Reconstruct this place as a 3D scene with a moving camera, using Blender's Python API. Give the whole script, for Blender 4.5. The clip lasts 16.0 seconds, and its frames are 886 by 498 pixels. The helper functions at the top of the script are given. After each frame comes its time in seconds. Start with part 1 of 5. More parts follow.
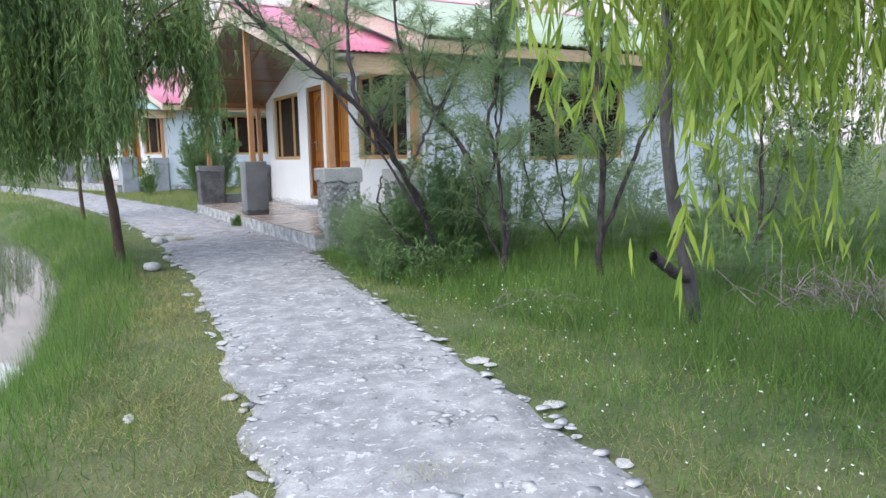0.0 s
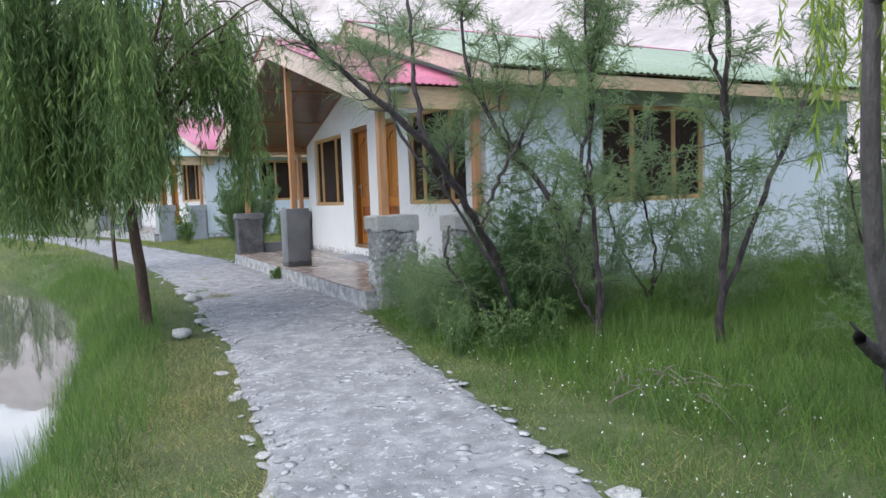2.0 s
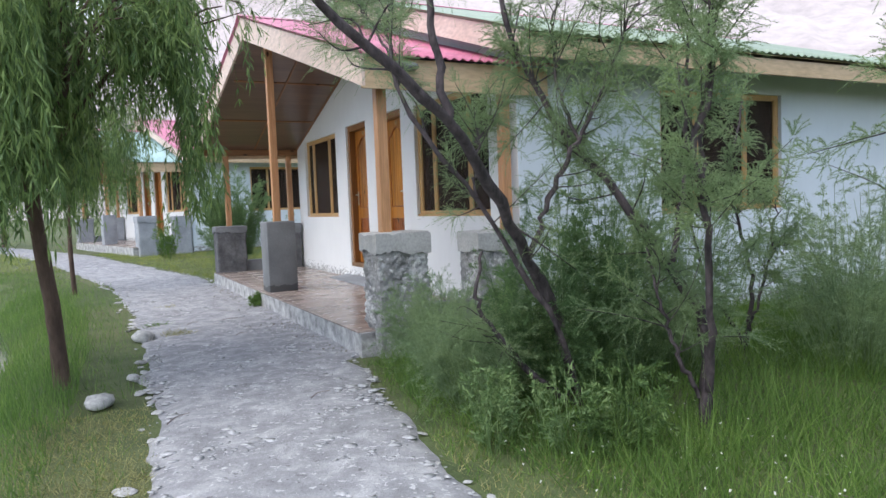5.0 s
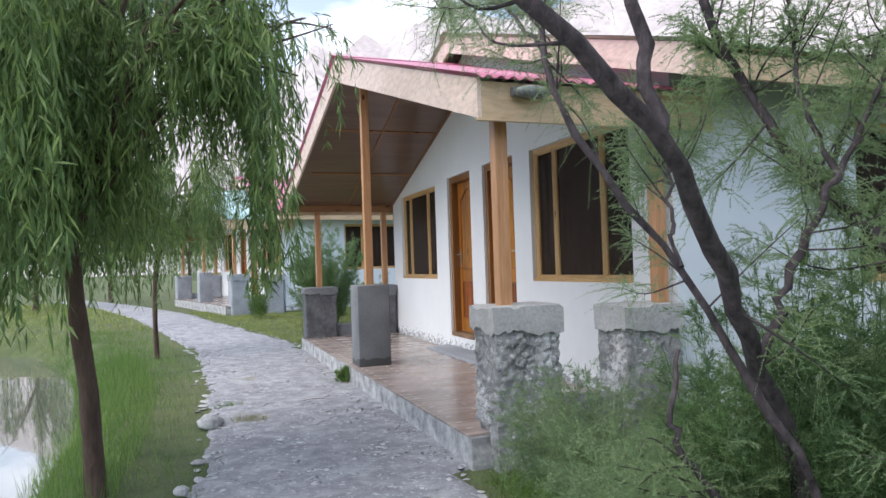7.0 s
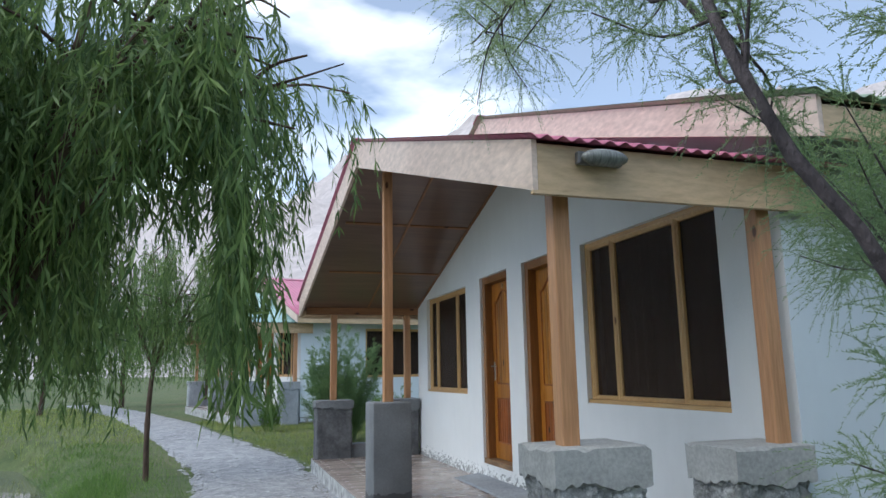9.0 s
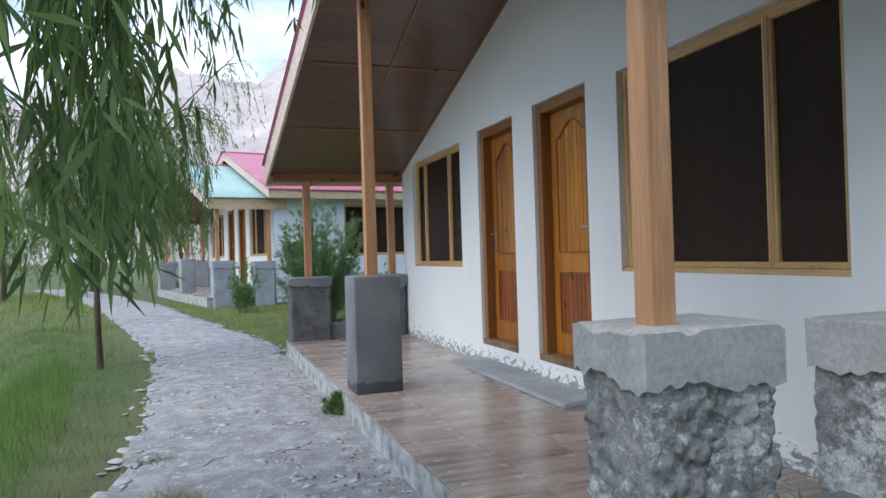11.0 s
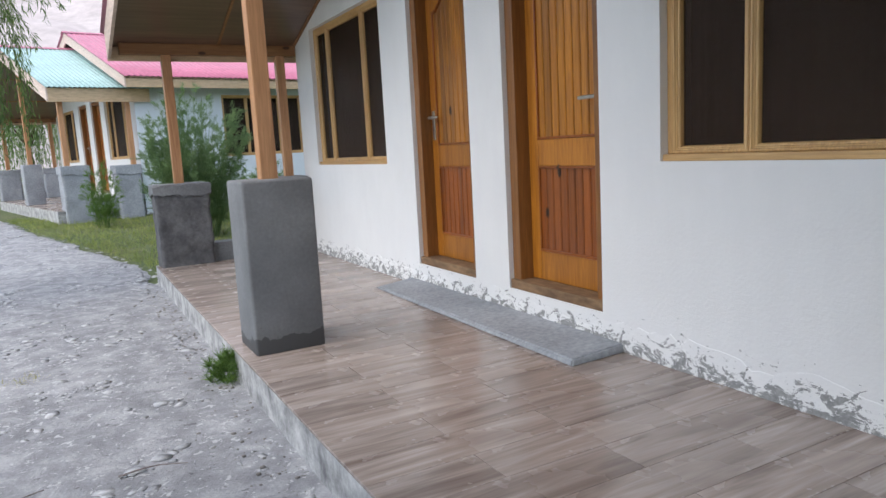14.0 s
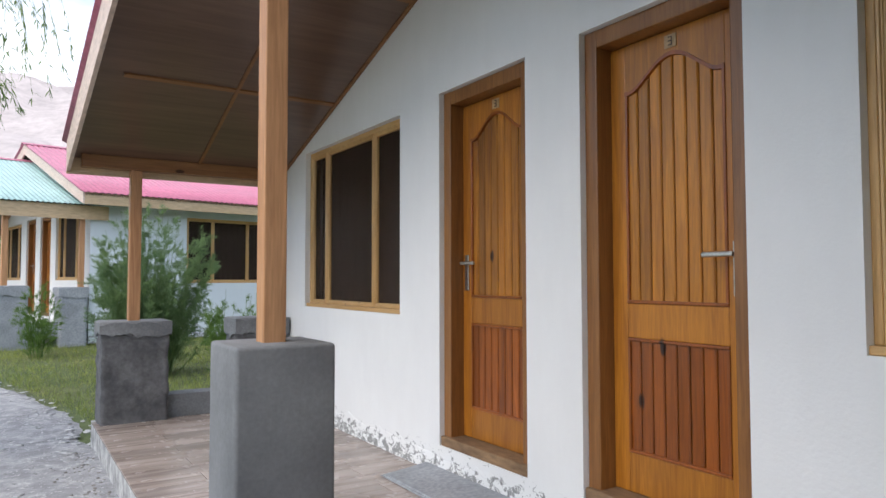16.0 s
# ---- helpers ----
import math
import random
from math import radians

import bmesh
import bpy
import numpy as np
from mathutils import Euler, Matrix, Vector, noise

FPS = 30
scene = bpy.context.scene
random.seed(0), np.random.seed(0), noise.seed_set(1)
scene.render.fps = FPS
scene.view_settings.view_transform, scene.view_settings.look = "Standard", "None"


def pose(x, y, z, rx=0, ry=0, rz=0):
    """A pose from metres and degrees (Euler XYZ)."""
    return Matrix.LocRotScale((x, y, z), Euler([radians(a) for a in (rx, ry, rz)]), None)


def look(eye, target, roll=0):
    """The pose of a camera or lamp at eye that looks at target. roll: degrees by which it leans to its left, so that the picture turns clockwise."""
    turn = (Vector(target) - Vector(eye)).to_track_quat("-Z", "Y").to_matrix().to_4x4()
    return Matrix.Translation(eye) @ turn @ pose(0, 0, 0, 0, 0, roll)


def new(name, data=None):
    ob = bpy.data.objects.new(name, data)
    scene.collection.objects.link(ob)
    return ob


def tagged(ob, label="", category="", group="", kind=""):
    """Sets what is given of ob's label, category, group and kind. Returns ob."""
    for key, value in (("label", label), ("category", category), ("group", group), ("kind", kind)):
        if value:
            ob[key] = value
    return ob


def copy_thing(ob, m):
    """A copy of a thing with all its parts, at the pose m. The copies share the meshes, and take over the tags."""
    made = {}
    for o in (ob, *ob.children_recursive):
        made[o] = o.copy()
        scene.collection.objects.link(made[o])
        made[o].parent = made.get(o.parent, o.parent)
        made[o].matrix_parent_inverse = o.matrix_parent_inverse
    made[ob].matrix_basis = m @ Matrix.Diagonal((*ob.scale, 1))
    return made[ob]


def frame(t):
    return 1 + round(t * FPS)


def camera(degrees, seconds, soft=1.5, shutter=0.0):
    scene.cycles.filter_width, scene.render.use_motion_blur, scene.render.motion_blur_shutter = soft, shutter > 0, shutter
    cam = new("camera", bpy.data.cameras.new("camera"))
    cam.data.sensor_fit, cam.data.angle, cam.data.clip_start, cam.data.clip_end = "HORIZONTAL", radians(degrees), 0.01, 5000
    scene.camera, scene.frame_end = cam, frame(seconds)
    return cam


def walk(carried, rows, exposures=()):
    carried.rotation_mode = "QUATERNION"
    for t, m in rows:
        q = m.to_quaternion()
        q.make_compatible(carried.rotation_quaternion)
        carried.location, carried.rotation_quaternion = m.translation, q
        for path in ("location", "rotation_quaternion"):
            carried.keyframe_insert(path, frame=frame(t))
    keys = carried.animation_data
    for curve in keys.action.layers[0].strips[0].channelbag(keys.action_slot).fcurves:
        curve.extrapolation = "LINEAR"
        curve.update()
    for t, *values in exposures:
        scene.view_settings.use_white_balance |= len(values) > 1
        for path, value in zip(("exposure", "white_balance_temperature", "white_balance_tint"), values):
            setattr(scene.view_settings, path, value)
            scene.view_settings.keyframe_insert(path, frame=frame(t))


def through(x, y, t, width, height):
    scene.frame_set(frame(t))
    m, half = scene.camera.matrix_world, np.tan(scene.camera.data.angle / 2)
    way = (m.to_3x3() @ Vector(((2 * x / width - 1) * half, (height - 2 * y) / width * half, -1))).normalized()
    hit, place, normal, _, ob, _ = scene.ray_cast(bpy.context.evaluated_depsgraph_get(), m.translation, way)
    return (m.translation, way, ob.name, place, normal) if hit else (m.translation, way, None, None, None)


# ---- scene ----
cam = camera(65.5, 16.0)
EXPOSURES = [(0.0, 1.05, 6500, 10), (3.0, 0.68, 6500, 10), (6.0, 1.0, 6600, 11), (7.4, 0.88, 6600, 11), (9.3, 0.42, 6150, 4), (12.2, 0.80, 6450, 9), (16.0, 0.84, 6800, 10)]
PATH = [
    (0, (-4.572, -10.862, 1.216), (-3.572, -9.152, 0.94), -1.1),
    (0.5, (-4.529, -10.564, 1.235), (-3.597, -8.813, 0.973), -1.6),
    (1, (-4.402, -10.249, 1.251), (-3.568, -8.44, 1.078), -1.3),
    (1.5, (-4.365, -9.977, 1.246), (-3.539, -8.16, 1.114), -1.3),
    (2, (-4.323, -9.689, 1.25), (-3.402, -7.921, 1.096), -2.1),
    (2.5, (-4.206, -9.364, 1.272), (-3.211, -7.637, 1.11), -2.5),
    (3, (-4.128, -9.028, 1.276), (-3.106, -7.313, 1.153), -2.4),
    (5.5, (-3.444, -7.614, 1.266), (-2.63, -5.793, 1.129), -2.1),
    (6, (-3.358, -7.249, 1.259), (-2.67, -5.377, 1.122), -1.6),
    (6.5, (-3.314, -6.95, 1.282), (-2.639, -5.071, 1.169), -1.8),
    (7, (-3.226, -6.646, 1.331), (-2.545, -4.766, 1.378), -1.9),
    (7.5, (-3.138, -6.347, 1.397), (-2.466, -4.473, 1.594), -1.6),
    (8, (-3.117, -6.081, 1.414), (-2.456, -4.216, 1.704), -1.6),
    (8.5, (-3.005, -5.798, 1.411), (-2.377, -3.93, 1.752), -1.5),
    (9, (-2.918, -5.56, 1.409), (-2.308, -3.688, 1.761), -1.0),
    (9.5, (-2.836, -5.2, 1.356), (-2.217, -3.317, 1.622), -1.8),
    (12, (-2.578, -3.786, 1.271), (-1.852, -1.932, 1.085), -2.3),
    (12.5, (-2.565, -3.524, 1.239), (-1.793, -1.708, 0.913), -3.6),
    (13, (-2.498, -3.245, 1.219), (-1.649, -1.481, 0.811), -4.7),
    (13.5, (-2.357, -2.902, 1.228), (-1.46, -1.159, 0.83), -4.0),
    (14, (-2.288, -2.593, 1.254), (-1.35, -0.852, 0.961), -3.1),
    (14.5, (-2.237, -2.294, 1.289), (-1.242, -0.569, 1.107), -2.6),
    (15, (-2.169, -1.966, 1.33), (-1.113, -0.268, 1.279), -1.0),
    (15.5, (-2.173, -1.719, 1.357), (-1.09, -0.037, 1.375), -0.1),
    (16, (-2.196, -1.467, 1.373), (-1.124, 0.22, 1.46), -0.1),
]
walk(cam, [(t, look(eye, target, roll)) for t, eye, target, roll in PATH], EXPOSURES)

# ---- world and light ----
world = bpy.data.worlds.new("sky")
scene.world = world
world.use_nodes = True
wn, wl = world.node_tree.nodes, world.node_tree.links
SUN_EL, SUN_AZ = 51.0, 255.0
sky = wn.new("ShaderNodeTexSky")
sky.sky_type, sky.sun_disc = "NISHITA", False
sky.sun_elevation, sky.sun_rotation = radians(SUN_EL), radians(SUN_AZ)
sky.air_density, sky.dust_density, sky.altitude = 1.0, 1.6, 2200
coords = wn.new("ShaderNodeTexCoord")
cmap = wn.new("ShaderNodeMapping")
cmap.inputs["Scale"].default_value = (1.0, 1.0, 2.6)
wl.new(coords.outputs["Generated"], cmap.inputs["Vector"])
cnoise = wn.new("ShaderNodeTexNoise")
cnoise.inputs["Scale"].default_value, cnoise.inputs["Detail"].default_value = 2.2, 6.0
wl.new(cmap.outputs["Vector"], cnoise.inputs["Vector"])
cramp = wn.new("ShaderNodeValToRGB")
cramp.color_ramp.elements[0].position, cramp.color_ramp.elements[1].position = 0.50, 0.74
cramp.color_ramp.elements[0].color = (0.12, 0.12, 0.12, 1)
wl.new(cnoise.outputs["Fac"], cramp.inputs["Fac"])
cmix = wn.new("ShaderNodeMix")
cmix.data_type = "RGBA"
cmix.inputs["B"].default_value = (11.5, 11.7, 12.4, 1)
wl.new(cramp.outputs["Color"], cmix.inputs["Factor"])
wl.new(sky.outputs["Color"], cmix.inputs["A"])
wl.new(cmix.outputs["Result"], wn["Background"].inputs["Color"])
wn["Background"].inputs["Strength"].default_value = 0.15

sun_data = bpy.data.lights.new("sun", "SUN")
sun_data.energy, sun_data.angle, sun_data.color = 1.5, radians(60), (1.0, 0.95, 0.9)
sun = new("sun", sun_data)
sun.matrix_world = look((math.sin(radians(SUN_AZ)) * 30, math.cos(radians(SUN_AZ)) * 30, 30 * math.tan(radians(SUN_EL))), (0, 0, 0))


# ---- materials ----
def nodes_of(name):
    m = bpy.data.materials.new(name)
    m.use_nodes = True
    return m, m.node_tree.nodes, m.node_tree.links, m.node_tree.nodes["Principled BSDF"]


def noise_node(nd, lk, scale, detail=5.0, rough=0.6, stretch=(1, 1, 1), distort=0.0):
    tc, mp, n = nd.new("ShaderNodeTexCoord"), nd.new("ShaderNodeMapping"), nd.new("ShaderNodeTexNoise")
    mp.inputs["Scale"].default_value = stretch
    n.inputs["Scale"].default_value, n.inputs["Detail"].default_value = scale, detail
    n.inputs["Roughness"].default_value, n.inputs["Distortion"].default_value = rough, distort
    lk.new(tc.outputs["Object"], mp.inputs["Vector"])
    lk.new(mp.outputs["Vector"], n.inputs["Vector"])
    return n.outputs["Fac"]


def ramp_node(nd, lk, fac, *stops):
    r = nd.new("ShaderNodeValToRGB")
    e = r.color_ramp.elements
    while len(e) < len(stops):
        e.new(0.5)
    for el, (p, c) in zip(e, stops):
        el.position, el.color = p, (*c, 1)
    lk.new(fac, r.inputs["Fac"])
    return r.outputs["Color"]


def mix_node(nd, lk, fac, a, b, blend="MIX"):
    m = nd.new("ShaderNodeMix")
    m.data_type, m.blend_type = "RGBA", blend
    for sock, v in ((m.inputs["Factor"], fac), (m.inputs["A"], a), (m.inputs["B"], b)):
        if isinstance(v, bpy.types.NodeSocket):
            lk.new(v, sock)
        elif isinstance(v, tuple):
            sock.default_value = (*v, 1)
        else:
            sock.default_value = v
    return m.outputs["Result"]


def bump_node(nd, lk, height, strength, dist, bsdf):
    b = nd.new("ShaderNodeBump")
    b.inputs["Strength"].default_value, b.inputs["Distance"].default_value = strength, dist
    lk.new(height, b.inputs["Height"])
    lk.new(b.outputs["Normal"], bsdf.inputs["Normal"])


def mottled(name, dark, light, scale, rough=0.85, bump=0.3, dist=0.01, fine=40.0, stretch=(1, 1, 1), metal=0.0, vary=0.0):
    """A surface of two tones, mottled at two scales, with fine relief."""
    m, nd, lk, bs = nodes_of(name)
    big = noise_node(nd, lk, scale, 6, 0.6, stretch)
    small = noise_node(nd, lk, fine, 4, 0.6, stretch)
    col = ramp_node(nd, lk, big, (0.3, dark), (0.7, light))
    grain = ramp_node(nd, lk, small, (0.25, (0.72, 0.72, 0.72)), (0.75, (1.15, 1.15, 1.15)))
    col = mix_node(nd, lk, 1.0, col, grain, "MULTIPLY")
    if vary:
        oi = nd.new("ShaderNodeObjectInfo")
        tone = ramp_node(nd, lk, oi.outputs["Random"], (0.0, (1 - vary,) * 3), (1.0, (1 + vary,) * 3))
        col = mix_node(nd, lk, 1.0, col, tone, "MULTIPLY")
    lk.new(col, bs.inputs["Base Color"])
    bs.inputs["Roughness"].default_value, bs.inputs["Metallic"].default_value = rough, metal
    bump_node(nd, lk, small, bump, dist, bs)
    return m


def wood(name, dark, light, axis="Z", rough=0.45, ring=14.0, knots=True, coat=0.0, vary=0.0):
    """Planed timber with grain along one axis and a few dark knots."""
    m, nd, lk, bs = nodes_of(name)
    st = {"X": (0.06, 1, 1), "Y": (1, 0.06, 1), "Z": (1, 1, 0.06)}[axis]
    grain = noise_node(nd, lk, ring * 2.2, 6, 0.65, st, 1.2)
    fine = noise_node(nd, lk, ring * 12, 3, 0.6, st)
    broad = noise_node(nd, lk, 2.3, 3, 0.5, st)
    col = ramp_node(nd, lk, grain, (0.3, dark), (0.72, light))
    col = mix_node(nd, lk, 0.45, col, ramp_node(nd, lk, broad, (0.3, dark), (0.7, light)))
    col = mix_node(nd, lk, 1.0, col, ramp_node(nd, lk, fine, (0.3, (0.8, 0.78, 0.76)), (0.7, (1.08, 1.08, 1.08))), "MULTIPLY")
    if knots:
        tc, mp, vo = nd.new("ShaderNodeTexCoord"), nd.new("ShaderNodeMapping"), nd.new("ShaderNodeTexVoronoi")
        mp.inputs["Scale"].default_value = {"X": (0.45, 1, 1), "Y": (1, 0.45, 1), "Z": (1, 1, 0.45)}[axis]
        vo.inputs["Scale"].default_value = 5.5
        lk.new(tc.outputs["Object"], mp.inputs["Vector"])
        lk.new(mp.outputs["Vector"], vo.inputs["Vector"])
        k = ramp_node(nd, lk, vo.outputs["Distance"], (0.075, (1, 1, 1)), (0.11, (0, 0, 0)))
        col = mix_node(nd, lk, k, col, (dark[0] * 0.3, dark[1] * 0.25, dark[2] * 0.25))
    if vary:
        oi = nd.new("ShaderNodeObjectInfo")
        col = mix_node(nd, lk, 1.0, col, ramp_node(nd, lk, oi.outputs["Random"], (0.0, (1 - vary,) * 3), (1.0, (1 + vary,) * 3)), "MULTIPLY")
    lk.new(col, bs.inputs["Base Color"])
    bs.inputs["Roughness"].default_value = rough
    bs.inputs["Coat Weight"].default_value = coat
    bs.inputs["Coat Roughness"].default_value = 0.25
    bump_node(nd, lk, fine, 0.15, 0.003, bs)
    return m


def leafy(name, dark, light, rough=0.5, through=0.35):
    """Thin leaves: a tone for each leaf, and light let through."""
    m, nd, lk, bs = nodes_of(name)
    geo = nd.new("ShaderNodeNewGeometry")
    col = ramp_node(nd, lk, geo.outputs["Random Per Island"], (0.0, dark), (1.0, light))
    col = mix_node(nd, lk, 1.0, col, ramp_node(nd, lk, noise_node(nd, lk, 1.7, 2), (0.3, (0.75, 0.8, 0.8)), (0.7, (1.2, 1.15, 1.0))), "MULTIPLY")
    lk.new(col, bs.inputs["Base Color"])
    bs.inputs["Roughness"].default_value = rough
    bs.inputs["Specular IOR Level"].default_value = 0.3
    tr, mx, out = nd.new("ShaderNodeBsdfTranslucent"), nd.new("ShaderNodeMixShader"), nd["Material Output"]
    lk.new(col, tr.inputs["Color"])
    mx.inputs["Fac"].default_value = through
    lk.new(bs.outputs[0], mx.inputs[1])
    lk.new(tr.outputs[0], mx.inputs[2])
    lk.new(mx.outputs[0], out.inputs["Surface"])
    return m


def plaster(name, tint, low):
    """Painted plaster, brushed, peeling to grey cement in a ragged band near the foot."""
    m, nd, lk, bs = nodes_of(name)
    big, small = noise_node(nd, lk, 1.1, 5), noise_node(nd, lk, 60, 4)
    brush = noise_node(nd, lk, 9, 5, 0.6, (1, 1, 0.25))
    col = ramp_node(nd, lk, big, (0.3, tuple(c * 0.93 for c in tint)), (0.7, tint))
    col = mix_node(nd, lk, 1.0, col, ramp_node(nd, lk, brush, (0.3, (0.98, 0.98, 0.98)), (0.7, (1.01, 1.01, 1.01))), "MULTIPLY")
    tc, sep = nd.new("ShaderNodeTexCoord"), nd.new("ShaderNodeSeparateXYZ")
    lk.new(tc.outputs["Object"], sep.inputs[0])
    mr = nd.new("ShaderNodeMapRange")
    mr.inputs["From Min"].default_value, mr.inputs["From Max"].default_value = low[0], low[1]
    mr.inputs["To Min"].default_value, mr.inputs["To Max"].default_value = 0.16, -0.2
    lk.new(sep.outputs["Z"], mr.inputs["Value"])
    add = nd.new("ShaderNodeMath")
    peel = noise_node(nd, lk, 13, 7, 0.75, (1, 1, 1.6), 0.6)
    lk.new(mr.outputs[0], add.inputs[0])
    lk.new(peel, add.inputs[1])
    mask = ramp_node(nd, lk, add.outputs[0], (0.63, (0, 0, 0)), (0.65, (1, 1, 1)))
    cement = ramp_node(nd, lk, small, (0.3, (0.20, 0.20, 0.20)), (0.7, (0.36, 0.36, 0.35)))
    lk.new(mix_node(nd, lk, mask, col, cement), bs.inputs["Base Color"])
    bs.inputs["Roughness"].default_value = 0.8
    rel = mix_node(nd, lk, mask, small, (0.0, 0.0, 0.0))
    bump_node(nd, lk, rel, 0.25, 0.006, bs)
    return m


def tile_material():
    """Glazed tile printed as greyish wood; each tile shows another stretch of the print."""
    m, nd, lk, bs = nodes_of("wood_look_tile")
    tc, oi = nd.new("ShaderNodeTexCoord"), nd.new("ShaderNodeObjectInfo")
    mul, add = nd.new("ShaderNodeVectorMath"), nd.new("ShaderNodeVectorMath")
    mul.operation = "MULTIPLY"
    mul.inputs[1].default_value = (31.0, 47.0, 0.0)
    lk.new(oi.outputs["Random"], mul.inputs[0])
    lk.new(tc.outputs["Object"], add.inputs[0])
    lk.new(mul.outputs[0], add.inputs[1])

    def layer(scale, st, detail, distort):
        mp, n = nd.new("ShaderNodeMapping"), nd.new("ShaderNodeTexNoise")
        mp.inputs["Scale"].default_value = st
        n.inputs["Scale"].default_value, n.inputs["Detail"].default_value, n.inputs["Distortion"].default_value = scale, detail, distort
        lk.new(add.outputs[0], mp.inputs["Vector"])
        lk.new(mp.outputs["Vector"], n.inputs["Vector"])
        return n.outputs["Fac"]
    streak, fine = layer(16, (0.10, 1, 1), 6, 0.9), layer(90, (0.06, 1, 1), 3, 0.3)
    col = ramp_node(nd, lk, streak, (0.28, (0.20, 0.155, 0.135)), (0.5, (0.34, 0.285, 0.255)), (0.75, (0.50, 0.44, 0.405)))
    tone = ramp_node(nd, lk, oi.outputs["Random"], (0.0, (0.84, 0.83, 0.82)), (1.0, (1.14, 1.12, 1.10)))
    col = mix_node(nd, lk, 1.0, mix_node(nd, lk, 1.0, col, tone, "MULTIPLY"), ramp_node(nd, lk, fine, (0.3, (0.86, 0.86, 0.86)), (0.7, (1.06, 1.06, 1.06))), "MULTIPLY")
    lk.new(col, bs.inputs["Base Color"])
    dust = noise_node(nd, lk, 3.0, 4)
    lk.new(ramp_node(nd, lk, dust, (0.3, (0.17, 0.17, 0.17)), (0.7, (0.36, 0.36, 0.36))), bs.inputs["Roughness"])
    bump_node(nd, lk, fine, 0.08, 0.002, bs)
    return m


def damp_cement():
    """Trowelled cement with a ragged dark damp mark at the foot."""
    m, nd, lk, bs = nodes_of("damp_cement")
    big, fine = noise_node(nd, lk, 2.5, 6), noise_node(nd, lk, 55, 4)
    col = ramp_node(nd, lk, big, (0.3, (0.135, 0.14, 0.147)), (0.7, (0.225, 0.233, 0.24)))
    col = mix_node(nd, lk, 1.0, col, ramp_node(nd, lk, fine, (0.25, (0.85, 0.85, 0.85)), (0.75, (1.1, 1.1, 1.1))), "MULTIPLY")
    tc, sep, mr, add = nd.new("ShaderNodeTexCoord"), nd.new("ShaderNodeSeparateXYZ"), nd.new("ShaderNodeMapRange"), nd.new("ShaderNodeMath")
    lk.new(tc.outputs["Object"], sep.inputs[0])
    lk.new(sep.outputs["Z"], mr.inputs["Value"])
    mr.inputs["From Min"].default_value, mr.inputs["From Max"].default_value = 0.24, 0.44
    mr.inputs["To Min"].default_value, mr.inputs["To Max"].default_value = 0.28, -0.3
    lk.new(mr.outputs[0], add.inputs[0])
    lk.new(noise_node(nd, lk, 5.0, 4, 0.55), add.inputs[1])
    mark = ramp_node(nd, lk, add.outputs[0], (0.58, (0, 0, 0)), (0.60, (1, 1, 1)))
    lk.new(mix_node(nd, lk, mark, col, (0.075, 0.077, 0.08)), bs.inputs["Base Color"])
    bs.inputs["Roughness"].default_value = 0.72
    bump_node(nd, lk, fine, 0.22, 0.004, bs)
    return m


def rubble_material():
    """Broken grey mortar with ragged white lime patches and darker pits."""
    m, nd, lk, bs = nodes_of("rough_mortar")
    big, mid, fine = noise_node(nd, lk, 3.4, 4, 0.55), noise_node(nd, lk, 16, 7, 0.7), noise_node(nd, lk, 75, 5)
    col = ramp_node(nd, lk, mid, (0.3, (0.17, 0.17, 0.167)), (0.5, (0.33, 0.33, 0.328)), (0.72, (0.50, 0.50, 0.49)))
    lime = ramp_node(nd, lk, mix_node(nd, lk, 0.5, big, noise_node(nd, lk, 26, 6, 0.75)), (0.525, (0, 0, 0)), (0.56, (1, 1, 1)))
    col = mix_node(nd, lk, lime, col, ramp_node(nd, lk, mid, (0.35, (0.44, 0.44, 0.44)), (0.6, (0.74, 0.74, 0.73))))
    col = mix_node(nd, lk, 1.0, col, ramp_node(nd, lk, fine, (0.25, (0.7, 0.7, 0.7)), (0.75, (1.15, 1.15, 1.15))), "MULTIPLY")
    lk.new(col, bs.inputs["Base Color"])
    bs.inputs["Roughness"].default_value = 0.95
    bump_node(nd, lk, mix_node(nd, lk, 0.35, mid, fine), 1.0, 0.03, bs)
    return m


def corrugated_paint(name, tone):
    return mottled(name, tuple(c * 0.8 for c in tone), tone, 1.6, 0.38, 0.05, 0.002, 25, (0.4, 1, 1))


M_WHITE = plaster("white_plaster", (0.80, 0.80, 0.79), (0.26, 0.56))
M_BLUE = plaster("pale_blue_plaster", (0.70, 0.76, 0.80), (0.1, 0.55))
M_CEMENT = mottled("smooth_cement", (0.135, 0.14, 0.147), (0.235, 0.243, 0.25), 2.5, 0.72, 0.25, 0.004, 55)
M_PALECEMENT = mottled("pale_grey_cement", (0.26, 0.28, 0.30), (0.40, 0.42, 0.45), 2.5, 0.8, 0.25, 0.004, 40)
M_DAMP = damp_cement()
M_CAP = mottled("pale_cement", (0.33, 0.33, 0.32), (0.52, 0.52, 0.50), 3.5, 0.85, 0.3, 0.004, 45)
M_RUBBLE = rubble_material()
M_DARKSTONE = mottled("dark_stone", (0.07, 0.07, 0.075), (0.17, 0.17, 0.175), 6.0, 0.9, 0.6, 0.012, 32)
M_EDGE = mottled("worn_cement_edge", (0.15, 0.15, 0.152), (0.60, 0.60, 0.59), 7.0, 0.9, 0.6, 0.01, 35)
M_TILE = tile_material()
M_GROUT = mottled("grout", (0.16, 0.14, 0.13), (0.22, 0.20, 0.18), 12, 0.9)
